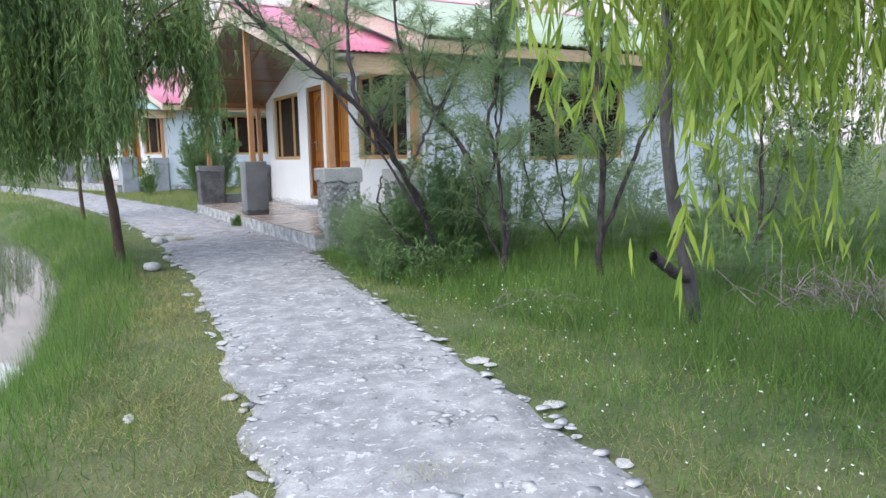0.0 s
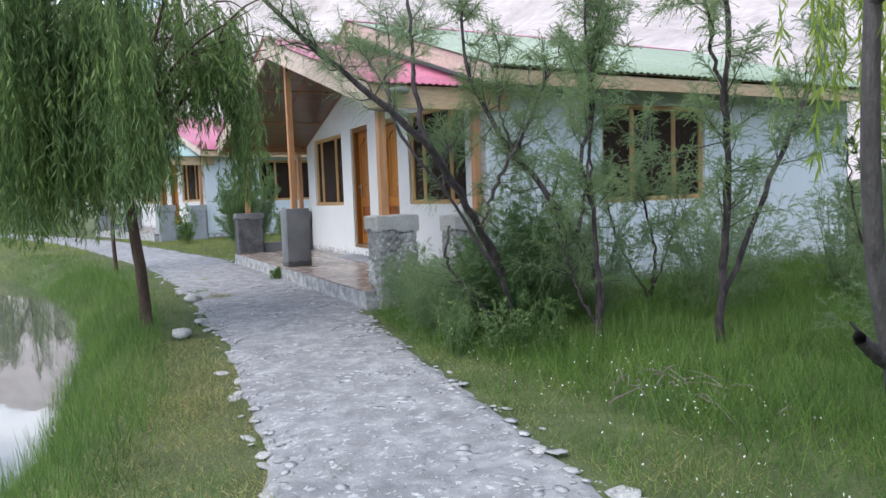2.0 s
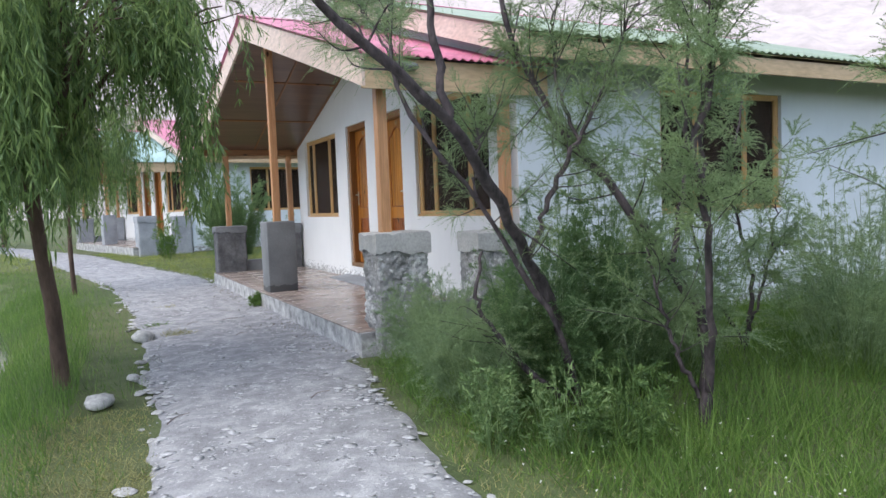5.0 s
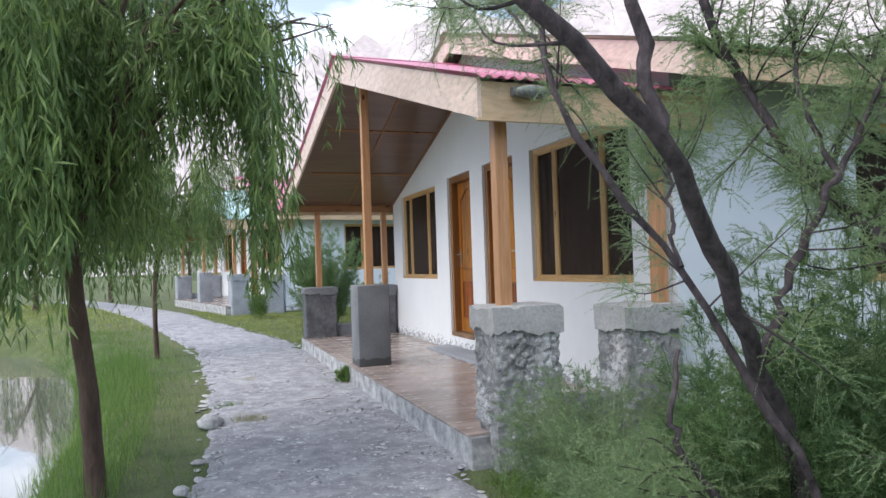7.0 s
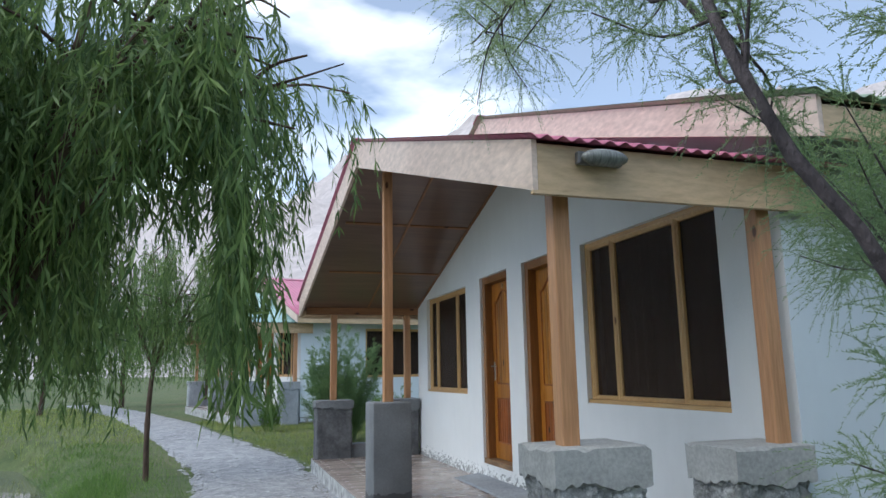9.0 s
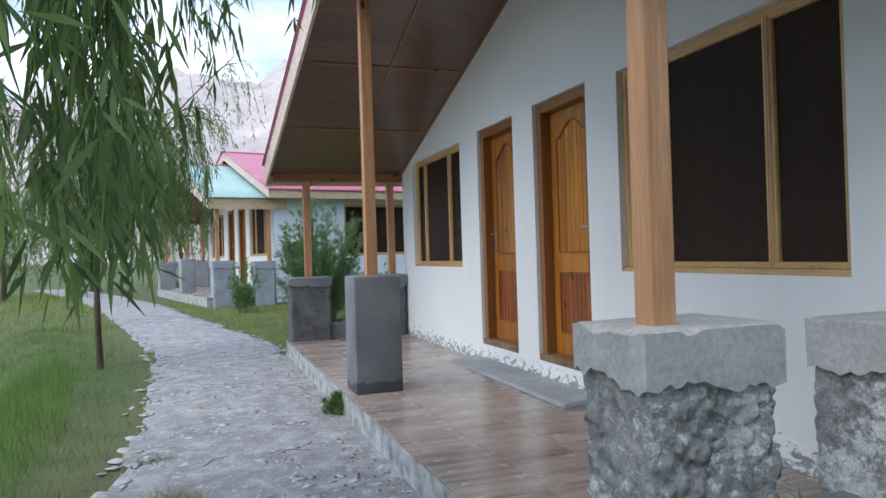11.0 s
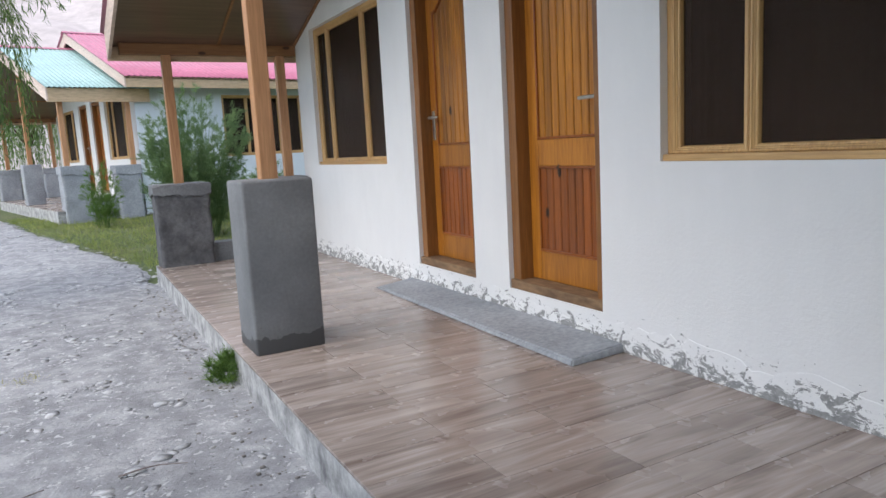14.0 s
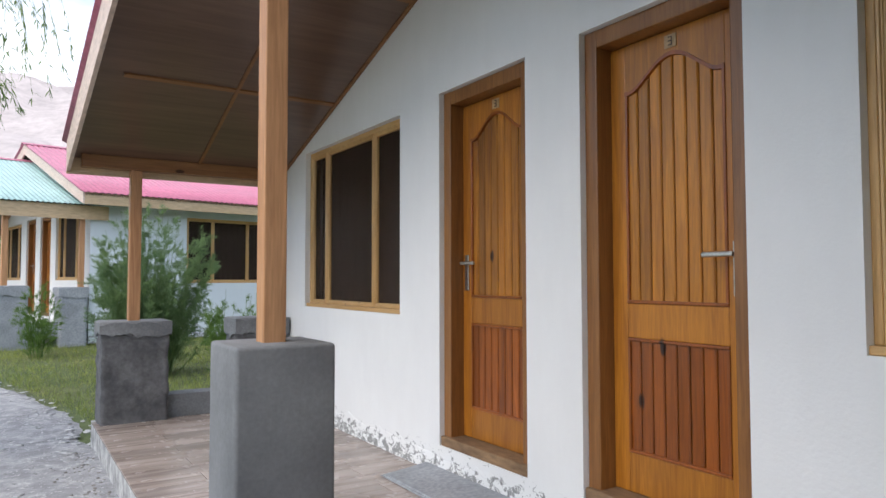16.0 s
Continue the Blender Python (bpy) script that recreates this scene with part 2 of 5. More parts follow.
M_DOOR = wood("varnished_door_wood", (0.22, 0.062, 0.006), (0.58, 0.235, 0.026), "Z", 0.38, 10.0, True, 0.12, 0.12)
M_BOARD = wood("varnished_door_board", (0.13, 0.036, 0.004), (0.62, 0.25, 0.026), "Z", 0.38, 11.0, True, 0.15, 0.28)
M_LOWBOARD = wood("red_varnished_board", (0.085, 0.018, 0.003), (0.46, 0.125, 0.014), "Z", 0.34, 11.0, True, 0.25, 0.28)
M_JAMB = wood("door_frame_wood", (0.14, 0.050, 0.012), (0.37, 0.165, 0.048), "Z", 0.4, 9.0, True, 0.2)
M_PINE = wood("pine_frame", (0.44, 0.235, 0.075), (0.70, 0.46, 0.20), "Z", 0.45, 10.0, True, 0.15)
M_PINEBAR = wood("pine_rail", (0.44, 0.235, 0.075), (0.70, 0.46, 0.20), "Y", 0.45, 10.0, True, 0.15)
M_SILLWOOD = mottled("worn_threshold_wood", (0.13, 0.075, 0.04), (0.36, 0.22, 0.115), 5.0, 0.8, 0.3, 0.004, 40, (1, 0.3, 1))
M_POST = wood("pine_post", (0.34, 0.145, 0.062), (0.66, 0.37, 0.185), "Z", 0.5, 8.0)
M_BEAM = wood("beam_wood", (0.20, 0.085, 0.03), (0.34, 0.16, 0.065), "X", 0.45, 8.0)
M_FASCIA = mottled("painted_bargeboard", (0.60, 0.46, 0.38), (0.72, 0.58, 0.49), 1.8, 0.6, 0.1, 0.003, 30, (1, 0.35, 1))
M_FASCIAX = mottled("planed_eave_board", (0.50, 0.35, 0.20), (0.64, 0.48, 0.31), 2.2, 0.6, 0.1, 0.003, 30, (0.25, 1, 1))
M_PLY = wood("varnished_plywood", (0.10, 0.052, 0.034), (0.20, 0.118, 0.082), "X", 0.30, 3.0, False, 0.3)
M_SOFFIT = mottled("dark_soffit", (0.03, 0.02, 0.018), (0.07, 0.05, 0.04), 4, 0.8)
M_PINK = corrugated_paint("pink_sheet_roof", (0.62, 0.19, 0.29))
M_GREEN = corrugated_paint("green_sheet_roof", (0.37, 0.46, 0.33))
M_TEAL = corrugated_paint("pale_teal_sheet_roof", (0.42, 0.62, 0.60))
M_CURTAIN = mottled("dark_curtain", (0.045, 0.028, 0.022), (0.095, 0.062, 0.05), 3, 0.9, 0.1, 0.002, 120)
M_STEEL = mottled("brushed_steel", (0.5, 0.48, 0.45), (0.62, 0.6, 0.56), 20, 0.3, 0.05, 0.001, 80, metal=1.0)
M_PLATE = mottled("number_plate", (0.42, 0.27, 0.13), (0.52, 0.36, 0.20), 20, 0.5, 0.05, 0.001)
M_INK = mottled("dark_ink", (0.05, 0.03, 0.02), (0.08, 0.05, 0.03), 20, 0.6, 0.05, 0.001)
M_LAMP = mottled("grey_lamp_housing", (0.10, 0.10, 0.10), (0.16, 0.16, 0.16), 12, 0.45, 0.05, 0.001)
M_DIFFUSER = mottled("dusty_plastic", (0.10, 0.105, 0.10), (0.26, 0.27, 0.255), 16, 0.25, 0.1, 0.002, 90, (6, 1, 1))
M_WILLOW = leafy("willow_leaf", (0.078, 0.145, 0.055), (0.25, 0.36, 0.13), 0.42, 0.46)
M_WILLOW_YOUNG = leafy("young_willow_leaf", (0.17, 0.28, 0.045), (0.42, 0.52, 0.115), 0.45, 0.5)
M_TAMARISK = leafy("tamarisk_needle", (0.16, 0.235, 0.125), (0.36, 0.48, 0.265), 0.6, 0.52)
M_DARKNEEDLE = leafy("dark_tamarisk_needle", (0.062, 0.125, 0.052), (0.20, 0.32, 0.14), 0.6, 0.45)
M_MIDNEEDLE = leafy("tamarisk_bush_needle", (0.10, 0.175, 0.08), (0.27, 0.39, 0.19), 0.6, 0.48)
M_GREYBARK = mottled("grey_bark", (0.06, 0.053, 0.055), (0.155, 0.14, 0.138), 11, 0.95, 0.9, 0.02, 50, (1, 1, 0.3))
M_BUSH = leafy("shrub_leaf", (0.05, 0.105, 0.035), (0.18, 0.28, 0.10))
M_SPRIG = leafy("pale_shrub_leaf", (0.09, 0.165, 0.06), (0.26, 0.37, 0.17))
M_GRASS = leafy("grass_blade", (0.072, 0.155, 0.036), (0.22, 0.345, 0.095), 0.55, 0.46)
M_LAWN = leafy("lawn_blade", (0.16, 0.225, 0.055), (0.40, 0.45, 0.15), 0.6, 0.4)
M_DRYGRASS = leafy("dry_grass_blade", (0.22, 0.22, 0.09), (0.44, 0.42, 0.21), 0.7, 0.3)
M_BARK = mottled("willow_bark", (0.06, 0.038, 0.028), (0.15, 0.10, 0.075), 9, 0.95, 0.9, 0.02, 50, (1, 1, 0.3))
M_DARKBARK = mottled("tamarisk_bark", (0.018, 0.015, 0.018), (0.125, 0.10, 0.105), 17, 0.95, 0.9, 0.02, 50, (1, 1, 0.4))
M_STONE = mottled("pale_river_stone", (0.30, 0.30, 0.30), (0.58, 0.58, 0.565), 8, 0.85, 0.3, 0.005, 50, vary=0.15)
M_PEBBLE = mottled("pale_set_pebble", (0.27, 0.275, 0.285), (0.60, 0.605, 0.615), 11, 0.85, 0.3, 0.005, 60)
M_CRUMB = mottled("earth_crumb", (0.16, 0.145, 0.135), (0.32, 0.30, 0.28), 14, 0.95, 0.3, 0.003)
M_DRYWOOD = mottled("dry_brushwood", (0.16, 0.13, 0.12), (0.33, 0.28, 0.26), 12, 0.95, 0.3, 0.003)
M_FLOWER = mottled("dandelion_white", (0.6, 0.6, 0.52), (0.8, 0.8, 0.75), 30, 0.9, 0.2, 0.002)


def screen_material():
    """A fine dark insect screen, half seen through."""
    m, nd, lk, bs = nodes_of("dark_insect_screen")
    col = ramp_node(nd, lk, noise_node(nd, lk, 1.2, 3), (0.3, (0.036, 0.022, 0.015)), (0.7, (0.054, 0.035, 0.025)))
    lk.new(col, bs.inputs["Base Color"])
    bs.inputs["Roughness"].default_value = 0.55
    bs.inputs["Specular IOR Level"].default_value = 0.12
    bs.inputs["Alpha"].default_value = 0.6
    return m


def water_material():
    m, nd, lk, bs = nodes_of("pond_water")
    bs.inputs["Base Color"].default_value = (0.12, 0.125, 0.10, 1)
    bs.inputs["Roughness"].default_value = 0.03
    bs.inputs["IOR"].default_value = 2.0
    bs.inputs["Specular IOR Level"].default_value = 0.9
    bump_node(nd, lk, noise_node(nd, lk, 2.2, 3, 0.5, (1, 0.5, 1)), 0.06, 0.03, bs)
    return m


def ground_material():
    m, nd, lk, bs = nodes_of("turf")
    big, mid, fine = noise_node(nd, lk, 0.35, 4), noise_node(nd, lk, 3.0, 6), noise_node(nd, lk, 45, 4)
    col = ramp_node(nd, lk, mid, (0.3, (0.055, 0.085, 0.028)), (0.7, (0.13, 0.165, 0.06)))
    col = mix_node(nd, lk, ramp_node(nd, lk, big, (0.45, (0, 0, 0)), (0.7, (0.7, 0.7, 0.7))), col, (0.15, 0.14, 0.07))
    col = mix_node(nd, lk, 1.0, col, ramp_node(nd, lk, fine, (0.25, (0.6, 0.6, 0.6)), (0.75, (1.25, 1.25, 1.25))), "MULTIPLY")
    lk.new(col, bs.inputs["Base Color"])
    bs.inputs["Roughness"].default_value = 0.95
    bump_node(nd, lk, fine, 0.6, 0.03, bs)
    return m


def path_material():
    m, nd, lk, bs = nodes_of("dusty_cement_path")
    big, mid, fine = noise_node(nd, lk, 0.9, 5), noise_node(nd, lk, 6.0, 7, 0.68, (1, 1, 1), 0.4), noise_node(nd, lk, 70, 4)
    col = ramp_node(nd, lk, mid, (0.28, (0.095, 0.098, 0.105)), (0.47, (0.235, 0.240, 0.256)), (0.72, (0.54, 0.542, 0.555)))
    col = mix_node(nd, lk, 0.4, col, ramp_node(nd, lk, big, (0.3, (0.23, 0.233, 0.243)), (0.7, (0.44, 0.443, 0.452))))
    col = mix_node(nd, lk, 1.0, col, ramp_node(nd, lk, fine, (0.25, (0.8, 0.8, 0.8)), (0.75, (1.12, 1.12, 1.12))), "MULTIPLY")
    fleck = noise_node(nd, lk, 26, 2, 0.5, (1, 1, 1), 0.8)
    col = mix_node(nd, lk, ramp_node(nd, lk, fleck, (0.63, (0, 0, 0)), (0.66, (0.75, 0.75, 0.75))), col, (0.56, 0.565, 0.575))
    col = mix_node(nd, lk, ramp_node(nd, lk, noise_node(nd, lk, 19, 3), (0.30, (0.7, 0.7, 0.7)), (0.34, (0, 0, 0))), col, (0.085, 0.085, 0.088))
    lk.new(col, bs.inputs["Base Color"])
    bs.inputs["Roughness"].default_value = 0.88
    bump_node(nd, lk, mix_node(nd, lk, 0.3, mid, fine), 0.8, 0.022, bs)
    return m


M_SCREEN = screen_material()
M_WATER, M_GROUND, M_PATH = water_material(), ground_material(), path_material()


# ---- mesh helpers ----
def empty_thing(name, m=None):
    ob = new(name)
    ob.empty_display_size = 0.2
    if m is not None:
        ob.matrix_world = m
    return ob


def part(name, bm, material, parent=None, label="", smooth=False):
    """Links a bmesh, or a ready mesh, as one mesh object under a thing or a part."""
    if isinstance(bm, bpy.types.Mesh):
        me = bm
    else:
        bmesh.ops.recalc_face_normals(bm, faces=bm.faces)
        me = bpy.data.meshes.new(name)
        bm.to_mesh(me)
        bm.free()
    if material is not None and not me.materials:
        me.materials.append(material)
    if smooth:
        me.polygons.foreach_set("use_smooth", [True] * len(me.polygons))
    ob = new(name, me)
    ob.parent = parent
    return tagged(ob, label)


def array_mesh(name, verts, faces, material, smooth=False):
    """A mesh from arrays: verts (n, 3) and faces (m, 3) or (m, 4)."""
    me = bpy.data.meshes.new(name)
    k = faces.shape[1]
    me.vertices.add(len(verts))
    me.vertices.foreach_set("co", np.asarray(verts, np.float32).ravel())
    me.loops.add(faces.size)
    me.loops.foreach_set("vertex_index", faces.astype(np.int32).ravel())
    me.polygons.add(len(faces))
    me.polygons.foreach_set("loop_start", np.arange(0, faces.size, k, dtype=np.int32))
    me.materials.append(material)
    me.update(calc_edges=True)
    if smooth:
        me.polygons.foreach_set("use_smooth", [True] * len(me.polygons))
    return me


def box(bm, x0, x1, y0, y1, z0, z1, bevel=0.0, seg=2):
    vs = [bm.verts.new((x, y, z)) for x in (x0, x1) for y in (y0, y1) for z in (z0, z1)]
    fs = [bm.faces.new([vs[i] for i in q]) for q in ((0, 1, 3, 2), (4, 6, 7, 5), (0, 4, 5, 1), (2, 3, 7, 6), (0, 2, 6, 4), (1, 5, 7, 3))]
    if bevel:
        edges = {e for f in fs for e in f.edges}
        bmesh.ops.bevel(bm, geom=list(edges), offset=bevel, segments=seg, affect="EDGES", profile=0.5)
    return bm


def boxed(*args, **kw):
    return box(bmesh.new(), *args, **kw)


def prism_x(bm, x0, x1, outline):
    """A prism along x over an outline of (y, z)."""
    a = [bm.verts.new((x0, y, z)) for y, z in outline]
    b = [bm.verts.new((x1, y, z)) for y, z in outline]
    n = len(outline)
    bm.faces.new(a), bm.faces.new(b[::-1])
    for i in range(n):
        bm.faces.new((a[i], b[i], b[(i + 1) % n], a[(i + 1) % n]))
    return bm


def hexa(bm, p):
    """A six-sided solid on eight corners: four below, four above."""
    v = [bm.verts.new(q) for q in p]
    for q in ((0, 1, 2, 3), (4, 7, 6, 5), (0, 4, 5, 1), (1, 5, 6, 2), (2, 6, 7, 3), (3, 7, 4, 0)):
        bm.faces.new([v[i] for i in q])
    return bm


def rough_block(x0, x1, y0, y1, z0, z1, cell, amp, seed, scale=6.0):
    """A masonry block with an uneven surface."""
    bm = boxed(x0, x1, y0, y1, z0, z1)
    for axis, span in enumerate((x1 - x0, y1 - y0, z1 - z0)):
        cuts = int(span / cell) - 1
        if cuts > 0:
            run = [e for e in bm.edges if abs(e.verts[0].co[axis] - e.verts[1].co[axis]) > 1e-4]
            bmesh.ops.subdivide_edges(bm, edges=run, cuts=cuts)
    mid = Vector(((x0 + x1) / 2, (y0 + y1) / 2, (z0 + z1) / 2))
    for v in bm.verts:
        p = v.co * scale + Vector((seed, seed * 0.7, 0))
        d = noise.fractal(p, 0.8, 2.1, 5) * amp + abs(noise.noise(p * 2.3)) * amp * 0.6
        out = v.co - mid
        out.z *= 0.15
        if out.length > 1e-6:
            v.co += out.normalized() * d
    return bm


def rubble_block(x0, x1, y0, y1, z0, z1, cell, seed):
    """Rough mortared masonry: lumps and open cracks, smeared flat in places."""
    bm = boxed(x0, x1, y0, y1, z0, z1)
    for axis, span in enumerate((x1 - x0, y1 - y0, z1 - z0)):
        run = [e for e in bm.edges if abs(e.verts[0].co[axis] - e.verts[1].co[axis]) > 1e-4]
        bmesh.ops.subdivide_edges(bm, edges=run, cuts=int(span / cell) - 1)
    mid = Vector(((x0 + x1) / 2, (y0 + y1) / 2, 0))
    for v in bm.verts:
        p = v.co + Vector((seed, seed * 0.7, 0))
        near, second = noise.voronoi(p * 8.5 + noise.noise_vector(p * 11) * 0.5)[0][:2]
        crumb, grit = noise.voronoi(p * 19)[0][0], noise.fractal(p * 40, 0.7, 2.1, 3)
        smear = min(1.0, max(0.0, 0.5 + 2.4 * noise.noise(p * 3.7 + Vector((3, 1, 2)))))
        crack = max(0.0, 1 - (second - near) / 0.14)
        d = (1 - smear) * (0.018 - 0.040 * crumb + 0.010 * grit) + smear * (0.006 + 0.004 * grit) - 0.020 * crack * (1 - 0.5 * smear) + 0.014 * noise.noise(p * 5)
        out = v.co - mid
        out.z = 0
        if out.length > 1e-6:
            v.co += out.normalized() * d
    return bm


# ---- the lie of the land ----
def along(y, knots):
    return np.interp(y, [k[0] for k in knots], [k[1] for k in knots])


PATH_L = ((-16, -6.6), (-13, -5.7), (-10.9, -4.95), (-8.5, -3.97), (-6.7, -3.7), (-4.2, -3.4), (-0.9, -3.2), (2.5, -3.16), (5.5, -3.25), (7, -3.5), (10, -4.15), (14, -5.0), (20, -6.4), (30, -9.5))
PATH_R = ((-16, -5.0), (-13, -4.1), (-10.9, -3.3), (-9.2, -2.72), (-7.6, -2.45), (-5.9, -2.18), (-5.1, -2.08), (-2.5, -1.62), (4.7, -1.55), (6, -1.5), (8, -1.95), (11.5, -2.95), (14, -3.4), (20, -4.9), (30, -7.9))
SHORE = ((-14, -7.6), (-10, -6.1), (-7, -5.3), (-4.5, -4.66), (-0.75, -4.4), (2, -4.5), (5, -4.9), (8, -5.6), (10.3, -6.4), (12, -8.5))
WATER_Z = -0.36


def smooth01(t):
    t = np.clip(t, 0, 1)
    return t * t * (3 - 2 * t)


def land(x, y):
    """The height of the ground."""
    x, y = np.asarray(x, float), np.asarray(y, float)
    z = 0.2 * smooth01((y - 5.5) / 8.0) + 0.0 * x
    z = z + 0.035 * np.sin(x * 1.3 + 0.6 * np.sin(y * 0.9)) * np.sin(y * 1.1 + 1.0) * np.clip((x - along(y, PATH_R) - 0.3) / 2, 0, 1) * np.clip((-2.9 - y) / 1.0, 0, 1)
    inside = np.minimum(np.minimum(along(y, SHORE) - x, x + 15.0), np.minimum(y + 12.0, 12.0 - y))
    z = z - 0.75 * smooth01((inside + 0.75) / 1.5)
    far = np.hypot(x, y)
    return z + 1.2 * smooth01((far - 60) / 200)


def land_sheet():
    def steps(lo, hi, fine_lo, fine_hi, cell):
        mid = np.arange(fine_lo, fine_hi + cell / 2, cell)
        grow = np.cumsum(cell * 1.22 ** np.arange(1, 60))
        left = fine_lo - grow[grow < fine_lo - lo]
        right = fine_hi + grow[grow < hi - fine_hi]
        return np.concatenate(([lo], left[::-1], mid, right, [hi]))
    xs, ys = steps(-4500, 4500, -8, 8, 0.16), steps(-4500, 4500, -12, 16, 0.16)
    gx, gy = np.meshgrid(xs, ys)
    v = np.stack((gx, gy, land(gx, gy)), -1).reshape(-1, 3)
    nx, ny = len(xs), len(ys)
    i = (np.arange(ny - 1)[:, None] * nx + np.arange(nx - 1)[None]).ravel()
    return array_mesh("ground", v, np.stack((i, i + 1, i + nx + 1, i + nx), -1), M_GROUND, True)


ground = part("ground", land_sheet(), None)
tagged(ground, "grassy ground sloping to a pond, with worn turf", "ground", kind="structure")


def path_sheet():
    ys = np.arange(-15.5, 29.5, 0.1)
    rng = np.random.default_rng(4)
    us = np.linspace(0, 1, 26)
    l, r = along(ys, PATH_L), along(ys, PATH_R)
    wob = lambda k: np.convolve(rng.normal(0, 1, len(ys) + 8), np.ones(4) / 4, "same")[4:-4] * k
    by_house = (ys > -2.45) & (ys < 4.75)
    l, r = l + wob(0.06), np.where(by_house, -1.48, r + wob(0.06))
    x = l[:, None] + (r - l)[:, None] * us[None]
    y = np.repeat(ys[:, None], len(us), 1)
    lump = np.array([[noise.fractal(Vector((a * 2.2, b * 2.2, 3.1)), 0.9, 2.0, 4) for a, b in zip(ra, rb)] for ra, rb in zip(x, y)])
    z = land(x, y) + 0.028 + 0.009 * lump - 0.05 * np.where(by_house[:, None] & (us[None] > 0.5), 0.0, (np.abs(us - 0.5) * 2)[None] ** 12)
    v = np.stack((x, y, z), -1).reshape(-1, 3)
    n = len(us)
    i = (np.arange(len(ys) - 1)[:, None] * n + np.arange(n - 1)[None]).ravel()
    return array_mesh("path", v, np.stack((i, i + 1, i + n + 1, i + n), -1), M_PATH, True)


path = part("path", path_sheet(), None)
tagged(path, "dusty grey cement footpath with embedded stones", "path", kind="structure")

pond = part("water", boxed(-15.5, -3.9, -12.5, 12.5, WATER_Z - 0.02, WATER_Z), M_WATER)
tagged(pond, "still pond water mirroring the bright sky", "pond", kind="structure")

# ---- houses ----
RIDGE_Y = 1.05


def porch_top(y):
    return 3.72 - 0.325 * abs(y - RIDGE_Y)


def main_top(y):
    return 4.10 - 0.337 * abs(y - RIDGE_Y)


def porch_front(y):
    """The porch roof's front edge runs a little askew."""
    return -1.54 - 0.0346 * (y + 2.7)


def sheet_roof(name, x_of, x1, y_ridge, y_eave, top, material, parent, label, pitch=0.09):
    """One corrugated slope from ridge to eave; x_of(y) is its front edge."""
    rows = 5
    span = x1 - min(x_of(y_ridge), x_of(y_eave))
    n = int(span / pitch * 6)
    ys = np.linspace(y_ridge, y_eave, rows)
    verts = []
    for layer in (0.0, -0.006):
        for y in ys:
            x0 = x_of(y)
            xs = x0 + (x1 - x0) * np.arange(n + 1) / n
            wave = 0.011 * np.cos(2 * np.pi * np.arange(n + 1) / 6)
            verts.append(np.stack((xs, np.full(n + 1, y), top(y) + wave + layer), -1))
    v = np.concatenate(verts)
    i = (np.arange(rows - 1)[:, None] * (n + 1) + np.arange(n)[None]).ravel()
    q = np.stack((i, i + 1, i + n + 2, i + n + 1), -1)
    off = rows * (n + 1)
    e = (rows - 1) * (n + 1) + np.arange(n)
    rim = np.stack((e, e + 1, e + 1 + off, e + off), -1)
    return part(name, array_mesh(name, v, np.concatenate((q, q[:, ::-1] + off, rim)), material), None, parent, label)


SASH = ((0.0, 0.040), (0.0, 0.003), (0.004, -0.002), (0.012, -0.002), (0.015, 0.004), (0.019, 0.004), (0.022, 0.009), (0.028, 0.010), (0.032, 0.016), (0.034, 0.034))


def sash_ring(place, a0, a1, c0, c1, profile):
    """A mitred picture-frame moulding round one light; place(a, d, c) gives the point."""
    bm = bmesh.new()
    rings = [[bm.verts.new(place(a, d, c)) for a, c in ((a0 + k, c0 + k), (a1 - k, c0 + k), (a1 - k, c1 - k), (a0 + k, c1 - k))] for k, d in profile]
    for p, q in zip(rings, rings[1:]):
        for i in range(4):
            bm.faces.new((p[i], p[(i + 1) % 4], q[(i + 1) % 4], q[i]))
    return bm


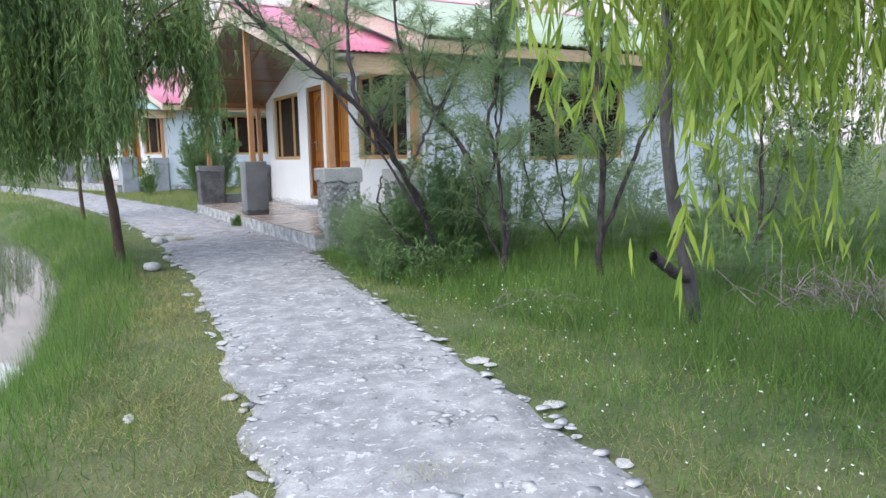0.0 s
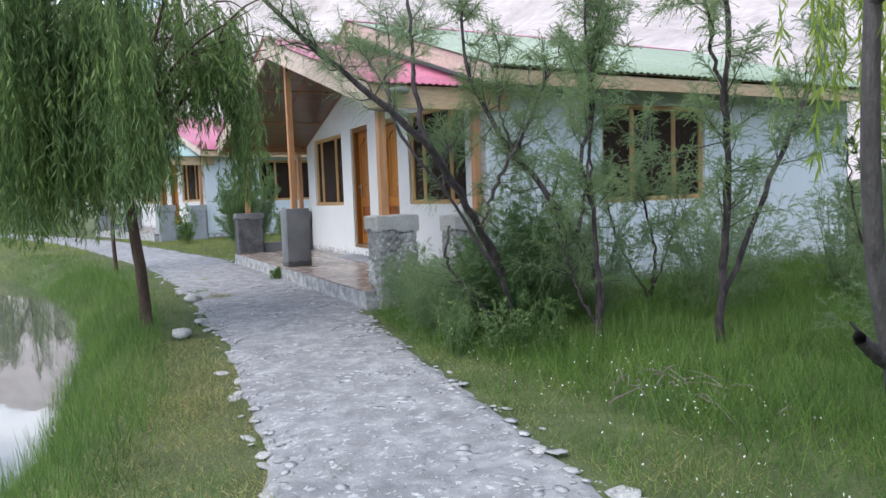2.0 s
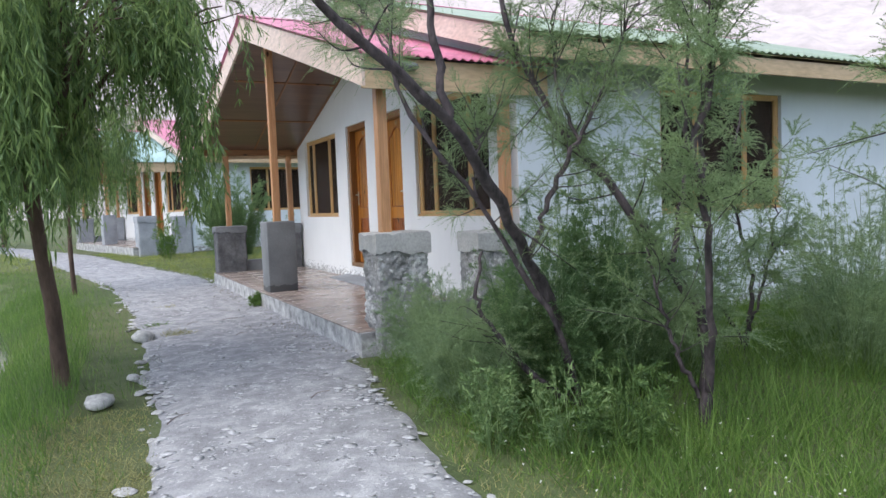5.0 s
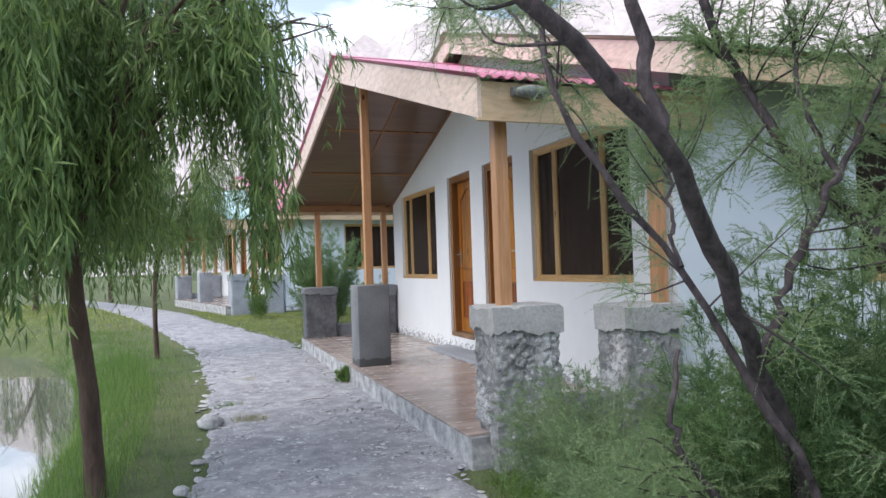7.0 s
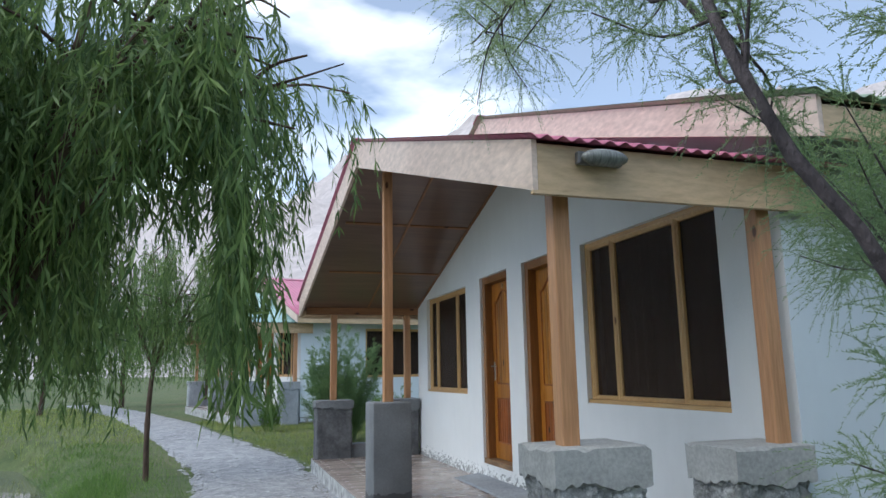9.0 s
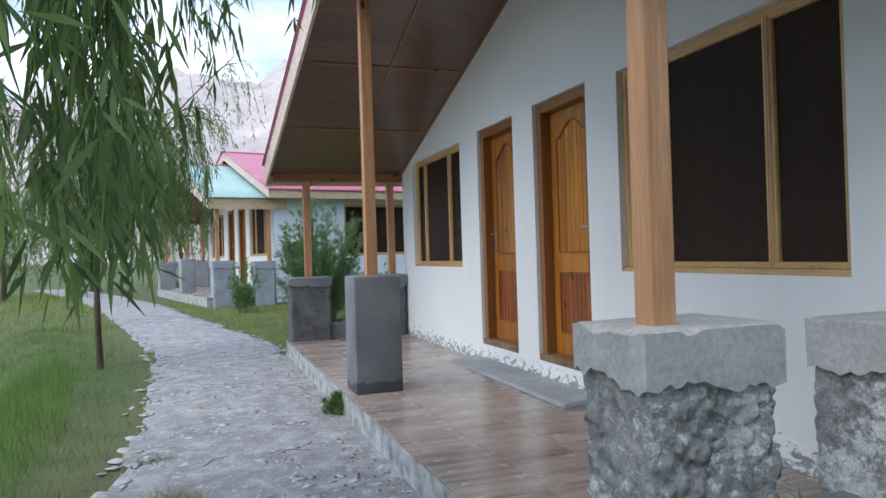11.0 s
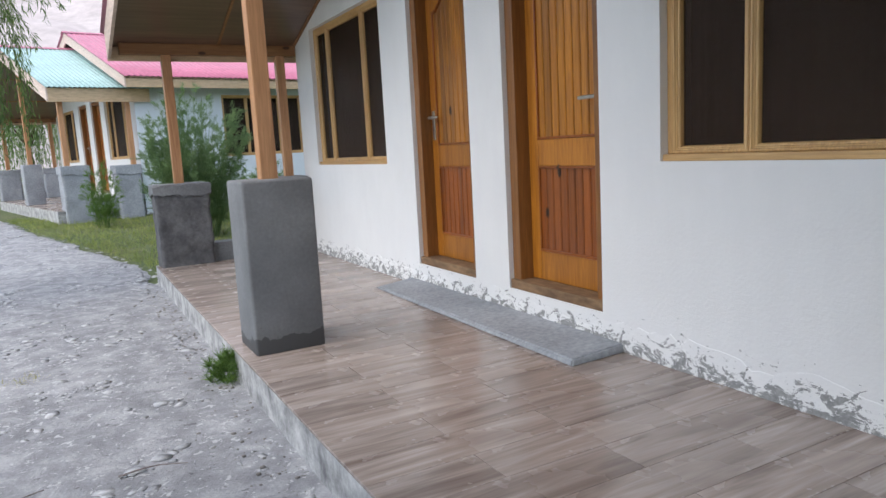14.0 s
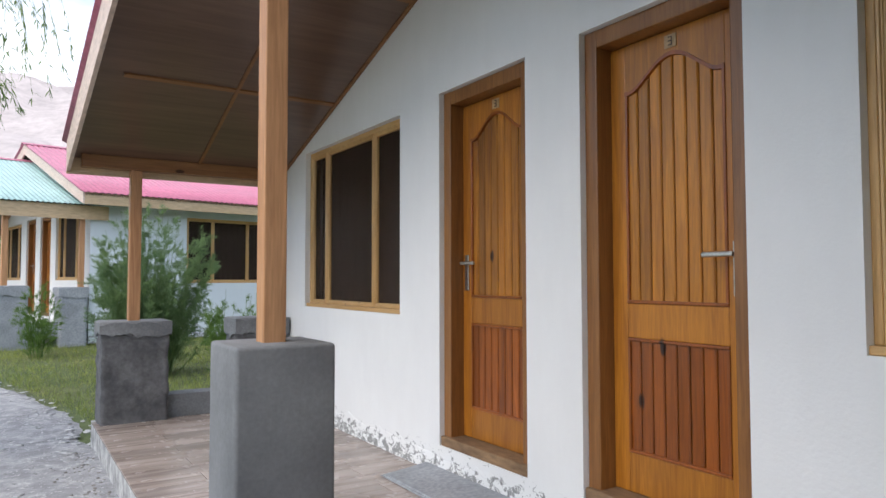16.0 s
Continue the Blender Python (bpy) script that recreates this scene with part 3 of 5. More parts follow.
def window_unit(parent, plane, lo, hi, z0, z1, mullions, label):
    """A pine window set back in the wall: outer frame, mitred sashes, dark screens and a curtain. plane: 'front' (x = 0) or 'south' (y = -2.6)."""
    back = 0.042

    def place(a, d, c):
        return (d + back, a, c) if plane == "front" else (a, -2.6 + d + back, c)

    def put(bm, a0, a1, d0, d1, c0, c1, bevel=0.0):
        d0, d1 = d0 + back, d1 + back
        return box(bm, d0, d1, a0, a1, c0, c1, bevel) if plane == "front" else box(bm, a0, a1, -2.6 + d0, -2.6 + d1, c0, c1, bevel)
    w = 0.03
    win = part("window", put(bmesh.new(), lo, hi, -0.03, 0.085, z0, z0 + w, 0.004), M_PINEBAR, parent, label)
    part("head", put(bmesh.new(), lo, hi, 0.002, 0.085, z1 - w, z1, 0.004), M_PINEBAR, win)
    for a in (lo, hi - w):
        part("jamb", put(bmesh.new(), a, a + w, 0.001, 0.083, z0 + w, z1 - w, 0.004), M_PINE, win)
    cells = [lo + w, *mullions, hi - w]
    for a0, a1 in zip(cells, cells[1:]):
        sash = part("sash", sash_ring(place, a0 + 0.001, a1 - 0.001, z0 + w, z1 - w, SASH), M_PINE, win)
        part("pane", put(bmesh.new(), a0 + 0.03, a1 - 0.03, 0.030, 0.035, z0 + w + 0.03, z1 - w - 0.03), M_SCREEN, sash)
    n = 120
    s = np.linspace(lo + 0.01, hi - 0.01, n)
    rng = np.random.default_rng(int(abs(lo) * 100))
    d = 0.165 + 0.012 * np.sin(s * 42 + np.sin(s * 7) * 2) + 0.004 * rng.normal(0, 1, n)
    lo_v = np.stack((d, s, np.full(n, z0 + 0.01)) if plane == "front" else (s, d - 2.6, np.full(n, z0 + 0.01)), -1)
    hi_v = lo_v.copy()
    hi_v[:, 2] = z1 - 0.01
    i = np.arange(n - 1)
    part("curtain", array_mesh("curtain", np.concatenate((lo_v, hi_v)), np.stack((i, i + 1, i + 1 + n, i + n), -1), M_CURTAIN, True), None, win, "dark brown drawn curtain")
    return win


def arch_z(y, lo, hi, base, rise):
    u = (y - lo) / (hi - lo) * 2 - 1
    return base + rise * (0.5 + 0.5 * math.cos(math.pi * min(1, abs(u) * 1.12))) ** 0.8


def door_unit(parent, lo, hi, z0, z1, handle_low, label):
    """A panelled, varnished door set back in its frame."""
    back = 0.068
    def leaf(x0, x1, *rest, **kw):
        return boxed(x0 + back, x1 + back, *rest, **kw)
    door = part("door", leaf(0.075, 0.11, lo + 0.07, hi - 0.07, z0 + 0.05, z1 - 0.075), M_DOOR, parent, label)
    for y in (lo, hi - 0.075):
        part("door_jamb", boxed(0.032, 0.18, y, y + 0.075, z0, z1, 0.006), M_JAMB, door)
    part("door_head", boxed(0.034, 0.178, lo + 0.072, hi - 0.072, z1 - 0.08, z1, 0.006), M_JAMB, door)
    part("threshold", boxed(0.006, 0.178, lo + 0.002, hi - 0.002, z0 - 0.012, z0 + 0.055, 0.008), M_SILLWOOD, door)
    a, b = lo + 0.075, hi - 0.075
    s = 0.085
    zb, zt = z0 + 0.058, z1 - 0.085
    for y in (a, b - s):
        part("stile", leaf(0.055, 0.075, y, y + s, zb, zt, 0.004), M_DOOR, door)
    mid0, mid1 = z0 + 0.725, z0 + 0.875
    part("rail", leaf(0.056, 0.075, a + s, b - s, zb, zb + 0.17, 0.004), M_DOOR, door)
    part("rail", leaf(0.056, 0.075, a + s, b - s, mid0, mid1, 0.004), M_DOOR, door)
    bm = bmesh.new()
    n = 20
    ys = [a + s + (b - a - 2 * s) * k / n for k in range(n + 1)]
    prism_x(bm, 0.056 + back, 0.075 + back, [(ys[-1], zt), (ys[0], zt)] + [(y, arch_z(y, ys[0], ys[-1], zt - 0.21, 0.12)) for y in ys])
    part("top_rail", bm, M_DOOR, door)
    bm = bmesh.new()
    for y0, y1 in zip(ys, ys[1:]):
        p, q = arch_z(y0, ys[0], ys[-1], zt - 0.21, 0.12), arch_z(y1, ys[0], ys[-1], zt - 0.21, 0.12)
        hexa(bm, [(0.050 + back, y0, p - 0.016), (0.075 + back, y0, p - 0.02), (0.075 + back, y1, q - 0.02), (0.050 + back, y1, q - 0.016), (0.050 + back, y0, p), (0.075 + back, y0, p + 0.001), (0.075 + back, y1, q + 0.001), (0.050 + back, y1, q)])
    part("arch_moulding", bm, M_LOWBOARD, door)
    for z, h in ((mid0 - 0.014, 0.014), (mid1, 0.014), (zb + 0.17, 0.014)):
        part("moulding", leaf(0.050, 0.075, a + s, b - s, z, z + h, 0.004), M_LOWBOARD, door)
    for y in (a + s, b - s - 0.013):
        part("moulding", leaf(0.051, 0.075, y, y + 0.013, zb + 0.184, mid0 - 0.014, 0.004), M_LOWBOARD, door)
        part("moulding", leaf(0.051, 0.075, y, y + 0.013, mid1 + 0.014, zt - 0.205, 0.004), M_LOWBOARD, door)
    boards = 8
    pw = (b - a - 2 * s) / boards
    for k in range(boards):
        y0 = a + s + pw * k
        part("board", leaf(0.063, 0.076, y0 + 0.003, y0 + pw - 0.003, mid1, zt - 0.10, 0.005, seg=1), M_BOARD, door)
        part("board", leaf(0.061, 0.076, y0 + 0.003, y0 + pw - 0.003, zb + 0.17, mid0, 0.005, seg=1), M_LOWBOARD, door)
    hy = a + 0.042 if handle_low else b - 0.042
    way = 1 if handle_low else -1
    hz = z0 + 1.075
    handle = part("handle", leaf(0.048, 0.055, hy - 0.02, hy + 0.02, hz - 0.16, hz + 0.05, 0.004), M_STEEL, door, "steel lever handle on a backplate")
    bm = leaf(0.012, 0.050, hy - 0.009, hy + 0.009, hz - 0.009, hz + 0.009, 0.004)
    y0, y1 = sorted((hy - way * 0.008, hy + way * 0.13))
    box(bm, 0.004 + back, 0.020 + back, y0, y1, hz - 0.010, hz + 0.010, 0.006)
    part("lever", bm, M_STEEL, handle)
    cy = (a + b) / 2
    plate = part("number_plate", leaf(0.051, 0.056, cy - 0.03, cy + 0.03, zt - 0.075, zt - 0.02, 0.001), M_PLATE, door, "small pale number plate")
    bm = leaf(0.0495, 0.0512, cy - 0.011, cy - 0.006, zt - 0.066, zt - 0.029)
    for dz in (-0.066, -0.0495, -0.033):
        box(bm, 0.0497 + back, 0.0512 + back, cy - 0.006, cy + 0.010, zt + dz, zt + dz + 0.005)
    part("figure_three", bm, M_INK, plate)
    return door


def front_wall(parent):
    openings = ((-2.09, -0.39, 1.14, 2.465), (0.0, 0.825, 0.39, 2.495), (1.215, 2.03, 0.39, 2.495), (2.52, 4.22, 1.14, 2.465))
    ys = sorted({-2.6, 4.7, RIDGE_Y, *(v for o in openings for v in o[:2])})
    bm = bmesh.new()
    for y0, y1 in zip(ys, ys[1:]):
        hole = next((o for o in openings if o[0] <= y0 and y1 <= o[1]), None)
        t0, t1 = main_top(y0) - 0.06, main_top(y1) - 0.06
        if hole:
            prism_x(bm, 0.0, 0.2, [(y0, 0.0), (y1, 0.0), (y1, hole[2]), (y0, hole[2])])
            prism_x(bm, 0.0, 0.2, [(y0, hole[3]), (y1, hole[3]), (y1, t1), (y0, t0)])
        else:
            prism_x(bm, 0.0, 0.2, [(y0, 0.0), (y1, 0.0), (y1, t1), (y0, t0)])
    bmesh.ops.remove_doubles(bm, verts=bm.verts[:], dist=0.0005)
    return part("wall_front", bm, M_WHITE, parent, "white plastered gable wall, peeling near the floor")


def make_house(m, porch_paint, main_paint, label, detailed):
    house = tagged(empty_thing("house", m), label, "house")
    front_wall(house)
    # side and back walls
    bm = bmesh.new()
    wx0, wx1, wz0, wz1 = 1.78, 3.68, 1.08, 2.38
    for x0, x1, z0, z1 in ((0.2, wx0, 0, 2.86), (wx1, 6.8, 0, 2.86), (wx0, wx1, 0, wz0), (wx0, wx1, wz1, 2.86)):
        box(bm, x0, x1, -2.6, -2.4, z0, z1)
    bmesh.ops.remove_doubles(bm, verts=bm.verts[:], dist=0.0005)
    part("wall_south", bm, M_BLUE, house, "pale blue plastered side wall")
    part("corner_return", boxed(0.0, 0.2, -2.604, -2.6, 0.0, 2.8), M_BLUE, house)
    part("wall_north", boxed(0.2, 6.8, 4.5, 4.7, 0, 2.86), M_BLUE, house)
    bm = bmesh.new()
    prism_x(bm, 6.8, 7.0, [(-2.6, 0), (4.7, 0), (4.7, main_top(4.7) - 0.06), (RIDGE_Y, main_top(RIDGE_Y) - 0.06), (-2.6, main_top(-2.6) - 0.06)])
    part("wall_east", bm, M_BLUE, house)
    part("inner_floor", boxed(0.2, 6.8, -2.4, 4.5, 0.2, 0.25), M_GROUT, house)
    # openings
    window_unit(house, "front", -2.09, -0.39, 1.14, 2.465, (-1.615, -0.80), "three-light pine window with dark curtains")
    window_unit(house, "front", 2.52, 4.22, 1.14, 2.465, (3.00, 3.86), "three-light pine window with dark curtains")
    window_unit(house, "south", wx0, wx1, wz0, wz1, (2.35, 3.12), "three-light pine window in the side wall")
    door_unit(house, 0.0, 0.825, 0.39, 2.495, True, "closed varnished panelled wooden door, arched top panel")
    door_unit(house, 1.215, 2.03, 0.39, 2.495, False, "closed varnished panelled wooden door, arched top panel")
    # platform with tiles
    slab = part("platform", rough_block(-1.57, -0.002, -2.5, 4.95, -0.15, 0.208, 0.09, 0.006, 3.0), M_EDGE, house, "raised cement porch floor with wood-look tiles")
    if not detailed:
        part("tile_floor", boxed(-1.56, -0.003, -2.45, 4.9, 0.208, 0.22), M_TILE, slab)
    # cement step below the doors
    bm = bmesh.new()
    hexa(bm, [(-0.35, -0.18, 0.219), (-0.003, -0.16, 0.219), (-0.003, 2.2, 0.219), (-0.32, 2.2, 0.219), (-0.335, -0.165, 0.252), (-0.003, -0.15, 0.266), (-0.003, 2.17, 0.266), (-0.305, 2.15, 0.236)])
    bmesh.ops.bevel(bm, geom=bm.edges[:], offset=0.008, segments=2, affect="EDGES")
    part("step_slab", bm, M_PALECEMENT, house, "thin grey cement step along the doors")
    # lumpy plaster foot of the front wall
    plinth = rough_block(-0.012, 0.0, -2.5, 4.5, 0.2, 0.37, 0.05, 0.012, 8.0, 9.0)
    for v in plinth.verts:
        if v.co.z > 0.25:
            k = min(1.0, (v.co.z - 0.25) / 0.12)
            v.co.z += k * (0.07 * noise.noise(v.co * 4) + 0.03 * noise.noise(v.co * 19) - 0.03)
            v.co.x = min(0.004, v.co.x + 0.010 * k)
    part("plinth", plinth, M_WHITE, house, "peeling whitewashed plaster foot")
    # pillars and posts
    pillars = (
        ("A", -1.457, -0.95, -2.645, -2.25, 1.055, 0.175, M_RUBBLE, M_CAP),
        ("B", -0.515, -0.03, -2.705, -2.32, 1.02, 0.175, M_RUBBLE, M_CAP),
        ("C", -1.56, -1.02, 4.57, 4.95, 1.035, 0.11, M_DARKSTONE, M_CEMENT),
        ("D", -0.50, -0.02, 4.55, 4.93, 1.035, 0.14, M_DARKSTONE, M_CEMENT),
    )
    for key, x0, x1, y0, y1, top, cap, body_mat, cap_mat in pillars:
        if not detailed:
            body_mat = cap_mat = M_PALECEMENT
        base = -0.1 if key in "AB" else 0.2
        if key in "AB" and detailed:
            shaft = rubble_block(x0 + 0.02, x1 - 0.02, y0 + 0.02, y1 - 0.02, base, top - cap + 0.02, 0.0115, x0 * 5 + y0)
        else:
            shaft = rough_block(x0 + 0.02, x1 - 0.02, y0 + 0.02, y1 - 0.02, base, top - cap + 0.02, 0.03 if detailed else 0.05, 0.013, x0 * 5 + y0, 9.0)
        body = part("pillar", shaft, body_mat, house, "rubble masonry porch pillar with a cement cap" if key in "AB" else "dark stone porch pillar with a cement cap", True)
        capping = rough_block(x0, x1, y0, y1, top - cap, top, 0.02, 0.004, y0 + 2, 3.0)
        for v in capping.verts:
            low = max(0.0, 1 - (v.co.z - (top - cap)) / 0.05)
            v.co.z += low * (0.05 * noise.noise(v.co * 5 + Vector((0, 0, y0))) + 0.028 * noise.noise(v.co * 24))
            near = sorted((v.co.x - x0, x1 - v.co.x, v.co.y - y0, y1 - v.co.y))
            chip = max(0.0, noise.noise(v.co * 11 + Vector((y0, 0, 0))) - 0.1)
            v.co.z -= (0.006 + 0.05 * chip) * max(0.0, (v.co.z - top + 0.05) / 0.05) * max(0.0, 1 - max(near[0], 0) / 0.022)
        capping.normal_update()
        for e in capping.edges:
            e.smooth = e.calc_face_angle(0.0) < 0.6
        part("cap", capping, cap_mat, body, "smooth pale cement cap", True)
    body = boxed(-1.515, -1.139, 0.946, 1.306, 0.215, 1.135, 0.016, 3)
    part("pillar", body, M_DAMP if detailed else M_PALECEMENT, house, "smooth grey cement porch pillar", True)
    for y0, y1, x0, x1, top in ((4.66, 4.86, -1.05, -0.48, 0.41), (-2.62, -2.44, -0.99, -0.47, 0.41)):
        part("low_wall", rough_block(x0, x1, y0, y1, 0.15, top, 0.06, 0.012, y0), M_CEMENT if detailed else M_PALECEMENT, house, "low cement wall between pillars")
    for x, y, z0, z1 in ((-1.308, -2.495, 1.04, 2.44), (-0.135, -2.58, 1.0, 2.40), (-1.33, 1.126, 1.12, 3.55), (-1.29, 4.75, 1.02, 2.28), (-0.17, 4.74, 1.02, 2.28)):
        part("post", boxed(x - 0.045, x + 0.045, y - 0.045, y + 0.045, z0, z1, 0.006), M_POST, house, "knotty pine porch post")
    part("beam", boxed(-1.70, -0.004, 4.69, 4.80, 2.28, 2.385, 0.006), M_BEAM, house)
    part("beam", boxed(-1.50, -0.004, -2.62, -2.52, 2.30, 2.385, 0.006), M_BEAM, house)
    # porch roof
    ye_n, ye_s = 4.81, -2.71
    for ye, nm in ((ye_s, "south"), (ye_n, "north")):
        sheet_roof("porch_roof", lambda y: porch_front(y) - 0.03, 0.38 if ye < 0 else 0.0, RIDGE_Y, ye + (0.06 if ye > 0 else -0.06), lambda y: porch_top(y) + 0.015, porch_paint, house, "corrugated metal porch roof")
        bm = bmesh.new()
        yi = ye - math.copysign(0.03, ye)
        c = [(porch_front(RIDGE_Y) + 0.03, RIDGE_Y), (-0.004, RIDGE_Y), (-0.004, yi), (porch_front(yi) + 0.03, yi)]
        hexa(bm, [(x, y, porch_top(y) - 0.15) for x, y in c] + [(x, y, porch_top(y) - 0.135) for x, y in c])
        ceiling = part("porch_ceiling", bm, M_PLY, house, "varnished brown plywood porch ceiling")
        for f0, w in ((0.02, 0.02), (0.33, 0.022), (0.66, 0.022)):
            ya = RIDGE_Y + (ye - RIDGE_Y) * f0
            yb = ya + math.copysign(w * 1.6, ye - RIDGE_Y)
            hexa(bm := bmesh.new(), [(x, y, porch_top(y) - 0.162) for x, y in ((-1.55, ya), (-0.006, ya), (-0.006, yb), (-1.55, yb))] + [(x, y, porch_top(y) - 0.149) for x, y in ((-1.55, ya), (-0.006, ya), (-0.006, yb), (-1.55, yb))])
            part("batten", bm, M_BEAM, ceiling)
        for x in (-0.80, -0.028):
            hexa(bm := bmesh.new(), [(u, y, porch_top(y) - 0.164) for u, y in ((x, RIDGE_Y), (x + 0.024, RIDGE_Y), (x + 0.024, yi), (x, yi))] + [(u, y, porch_top(y) - 0.149) for u, y in ((x, RIDGE_Y), (x + 0.024, RIDGE_Y), (x + 0.024, yi), (x, yi))])
            part("batten", bm, M_BEAM, ceiling)
        # bargeboard
        bm = bmesh.new()
        f0, f1 = porch_front(RIDGE_Y), porch_front(ye)
        d0, d1 = 0.27, 0.255
        hexa(bm, [(f0, RIDGE_Y, porch_top(RIDGE_Y) - d0), (f0 + 0.028, RIDGE_Y, porch_top(RIDGE_Y) - d0), (f1 + 0.028, ye, porch_top(ye) - d1), (f1, ye, porch_top(ye) - d1),
                  (f0, RIDGE_Y, porch_top(RIDGE_Y) - 0.004), (f0 + 0.028, RIDGE_Y, porch_top(RIDGE_Y) - 0.004), (f1 + 0.028, ye, porch_top(ye) - 0.004), (f1, ye, porch_top(ye) - 0.004)])
        part("bargeboard", bm, M_FASCIA, house, "pale planed bargeboard")
        out = math.copysign(0.026, ye - RIDGE_Y)
        y0, y1 = sorted((ye, ye - out))
        part("fascia", boxed(porch_front(ye) + 0.029, 0.28 if ye < 0 else 0.04, y0, y1, 2.245, porch_top(ye) - 0.02, 0.003), M_FASCIAX, house, "pale planed eave board")
        part("fascia_lath", boxed(porch_front(ye) + 0.0, 0.282 if ye < 0 else 0.042, *sorted((ye + out * 0.3, ye - out)), 2.228, 2.244), M_FASCIAX, house)
    # main roof
    me_s, me_n, mx0, mx1 = -3.2, 5.3, -0.30, 7.25
    for ye in (me_s, me_n):
        sheet_roof("main_roof", lambda y: mx0 - 0.04, mx1, RIDGE_Y, ye + math.copysign(0.05, ye), lambda y: main_top(y) + 0.015, main_paint, house, "corrugated metal main roof", 0.11)
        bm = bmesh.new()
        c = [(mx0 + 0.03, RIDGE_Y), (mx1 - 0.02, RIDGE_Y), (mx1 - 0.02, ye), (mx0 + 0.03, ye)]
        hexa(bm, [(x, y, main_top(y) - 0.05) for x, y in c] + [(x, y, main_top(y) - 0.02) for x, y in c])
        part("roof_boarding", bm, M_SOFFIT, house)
        for xa in (mx0, mx1 - 0.03):
            bm = bmesh.new()
            hexa(bm, [(xa, RIDGE_Y, main_top(RIDGE_Y) - 0.22), (xa + 0.028, RIDGE_Y, main_top(RIDGE_Y) - 0.22), (xa + 0.028, ye, main_top(ye) - 0.21), (xa, ye, main_top(ye) - 0.21),
                      (xa, RIDGE_Y, main_top(RIDGE_Y) - 0.004), (xa + 0.028, RIDGE_Y, main_top(RIDGE_Y) - 0.004), (xa + 0.028, ye, main_top(ye) - 0.004), (xa, ye, main_top(ye) - 0.004)])
            part("bargeboard", bm, M_FASCIA, house, "pale pinkish bargeboard")
        y0, y1 = sorted((ye, ye - math.copysign(0.026, ye)))
        part("fascia", boxed(mx0 + 0.029, mx1 - 0.031, y0, y1, main_top(ye) - 0.21, main_top(ye) - 0.01, 0.003), M_FASCIAX, house, "pale planed eave board")
    for nm, top, x0, x1 in (("porch_ridge_cap", porch_top, porch_front(RIDGE_Y) - 0.04, -0.02), ("ridge_cap", main_top, mx0 - 0.05, mx1)):
        bm = bmesh.new()
        t = top(RIDGE_Y)
        prism_x(bm, x0, x1, [(RIDGE_Y - 0.14, t - 0.018), (RIDGE_Y, t + 0.034), (RIDGE_Y + 0.14, t - 0.018), (RIDGE_Y + 0.14, t - 0.012), (RIDGE_Y, t + 0.042), (RIDGE_Y - 0.14, t - 0.012)])
        part(nm, bm, M_PINK, house, "folded red metal ridge cap")
    if detailed:
        # clear bulkhead lamp under the porch eave
        lamp = tagged(empty_thing("eave_lamp", pose(-1.27, -2.74, 2.40)), "dusty clear bulkhead lamp fixed under the porch eave", "lamp")
        part("housing", boxed(-0.045, 0.20, -0.012, 0.028, -0.02, 0.045, 0.01), M_LAMP, lamp)
        bm = bmesh.new()
        bmesh.ops.create_uvsphere(bm, u_segments=20, v_segments=10, radius=0.06)
        for v in bm.verts:
            v.co = Vector((v.co.x * 2.1 + 0.08, v.co.y * 0.85 - 0.045, v.co.z * 0.72 + 0.005))
        part("diffuser", bm, M_DIFFUSER, lamp, "clear ribbed plastic diffuser", True)
    return house, slab


house_1, slab_1 = make_house(pose(0, 0, 0), M_PINK, M_GREEN, "white bungalow, pine-posted porch, pink and green metal roofs", True)
house_2, slab_2 = make_house(pose(-1.41, 15.0, 0.22, 0, 0, 11.0), M_TEAL, M_PINK, "white and pale blue bungalow with teal and pink roofs", False)


# ---- plants ----
def unit(v):
    return v / np.maximum(np.linalg.norm(v, axis=-1, keepdims=True), 1e-9)


def bezier(points, n):
    """A smooth curve through the points, sampled n times."""
    p = np.asarray(points, float)
    t = np.concatenate(([0], np.cumsum(np.linalg.norm(np.diff(p, axis=0), axis=1))))
    m = np.gradient(p, t, axis=0)
    u = np.linspace(0, t[-1], n)
    k = np.clip(np.searchsorted(t, u, "right") - 1, 0, len(t) - 2)
    h = (t[k + 1] - t[k])[:, None]
    s = ((u - t[k]) / h[:, 0])[:, None]
    return (2 * s**3 - 3 * s**2 + 1) * p[k] + (s**3 - 2 * s**2 + s) * h * m[k] + (-2 * s**3 + 3 * s**2) * p[k + 1] + (s**3 - s**2) * h * m[k + 1]


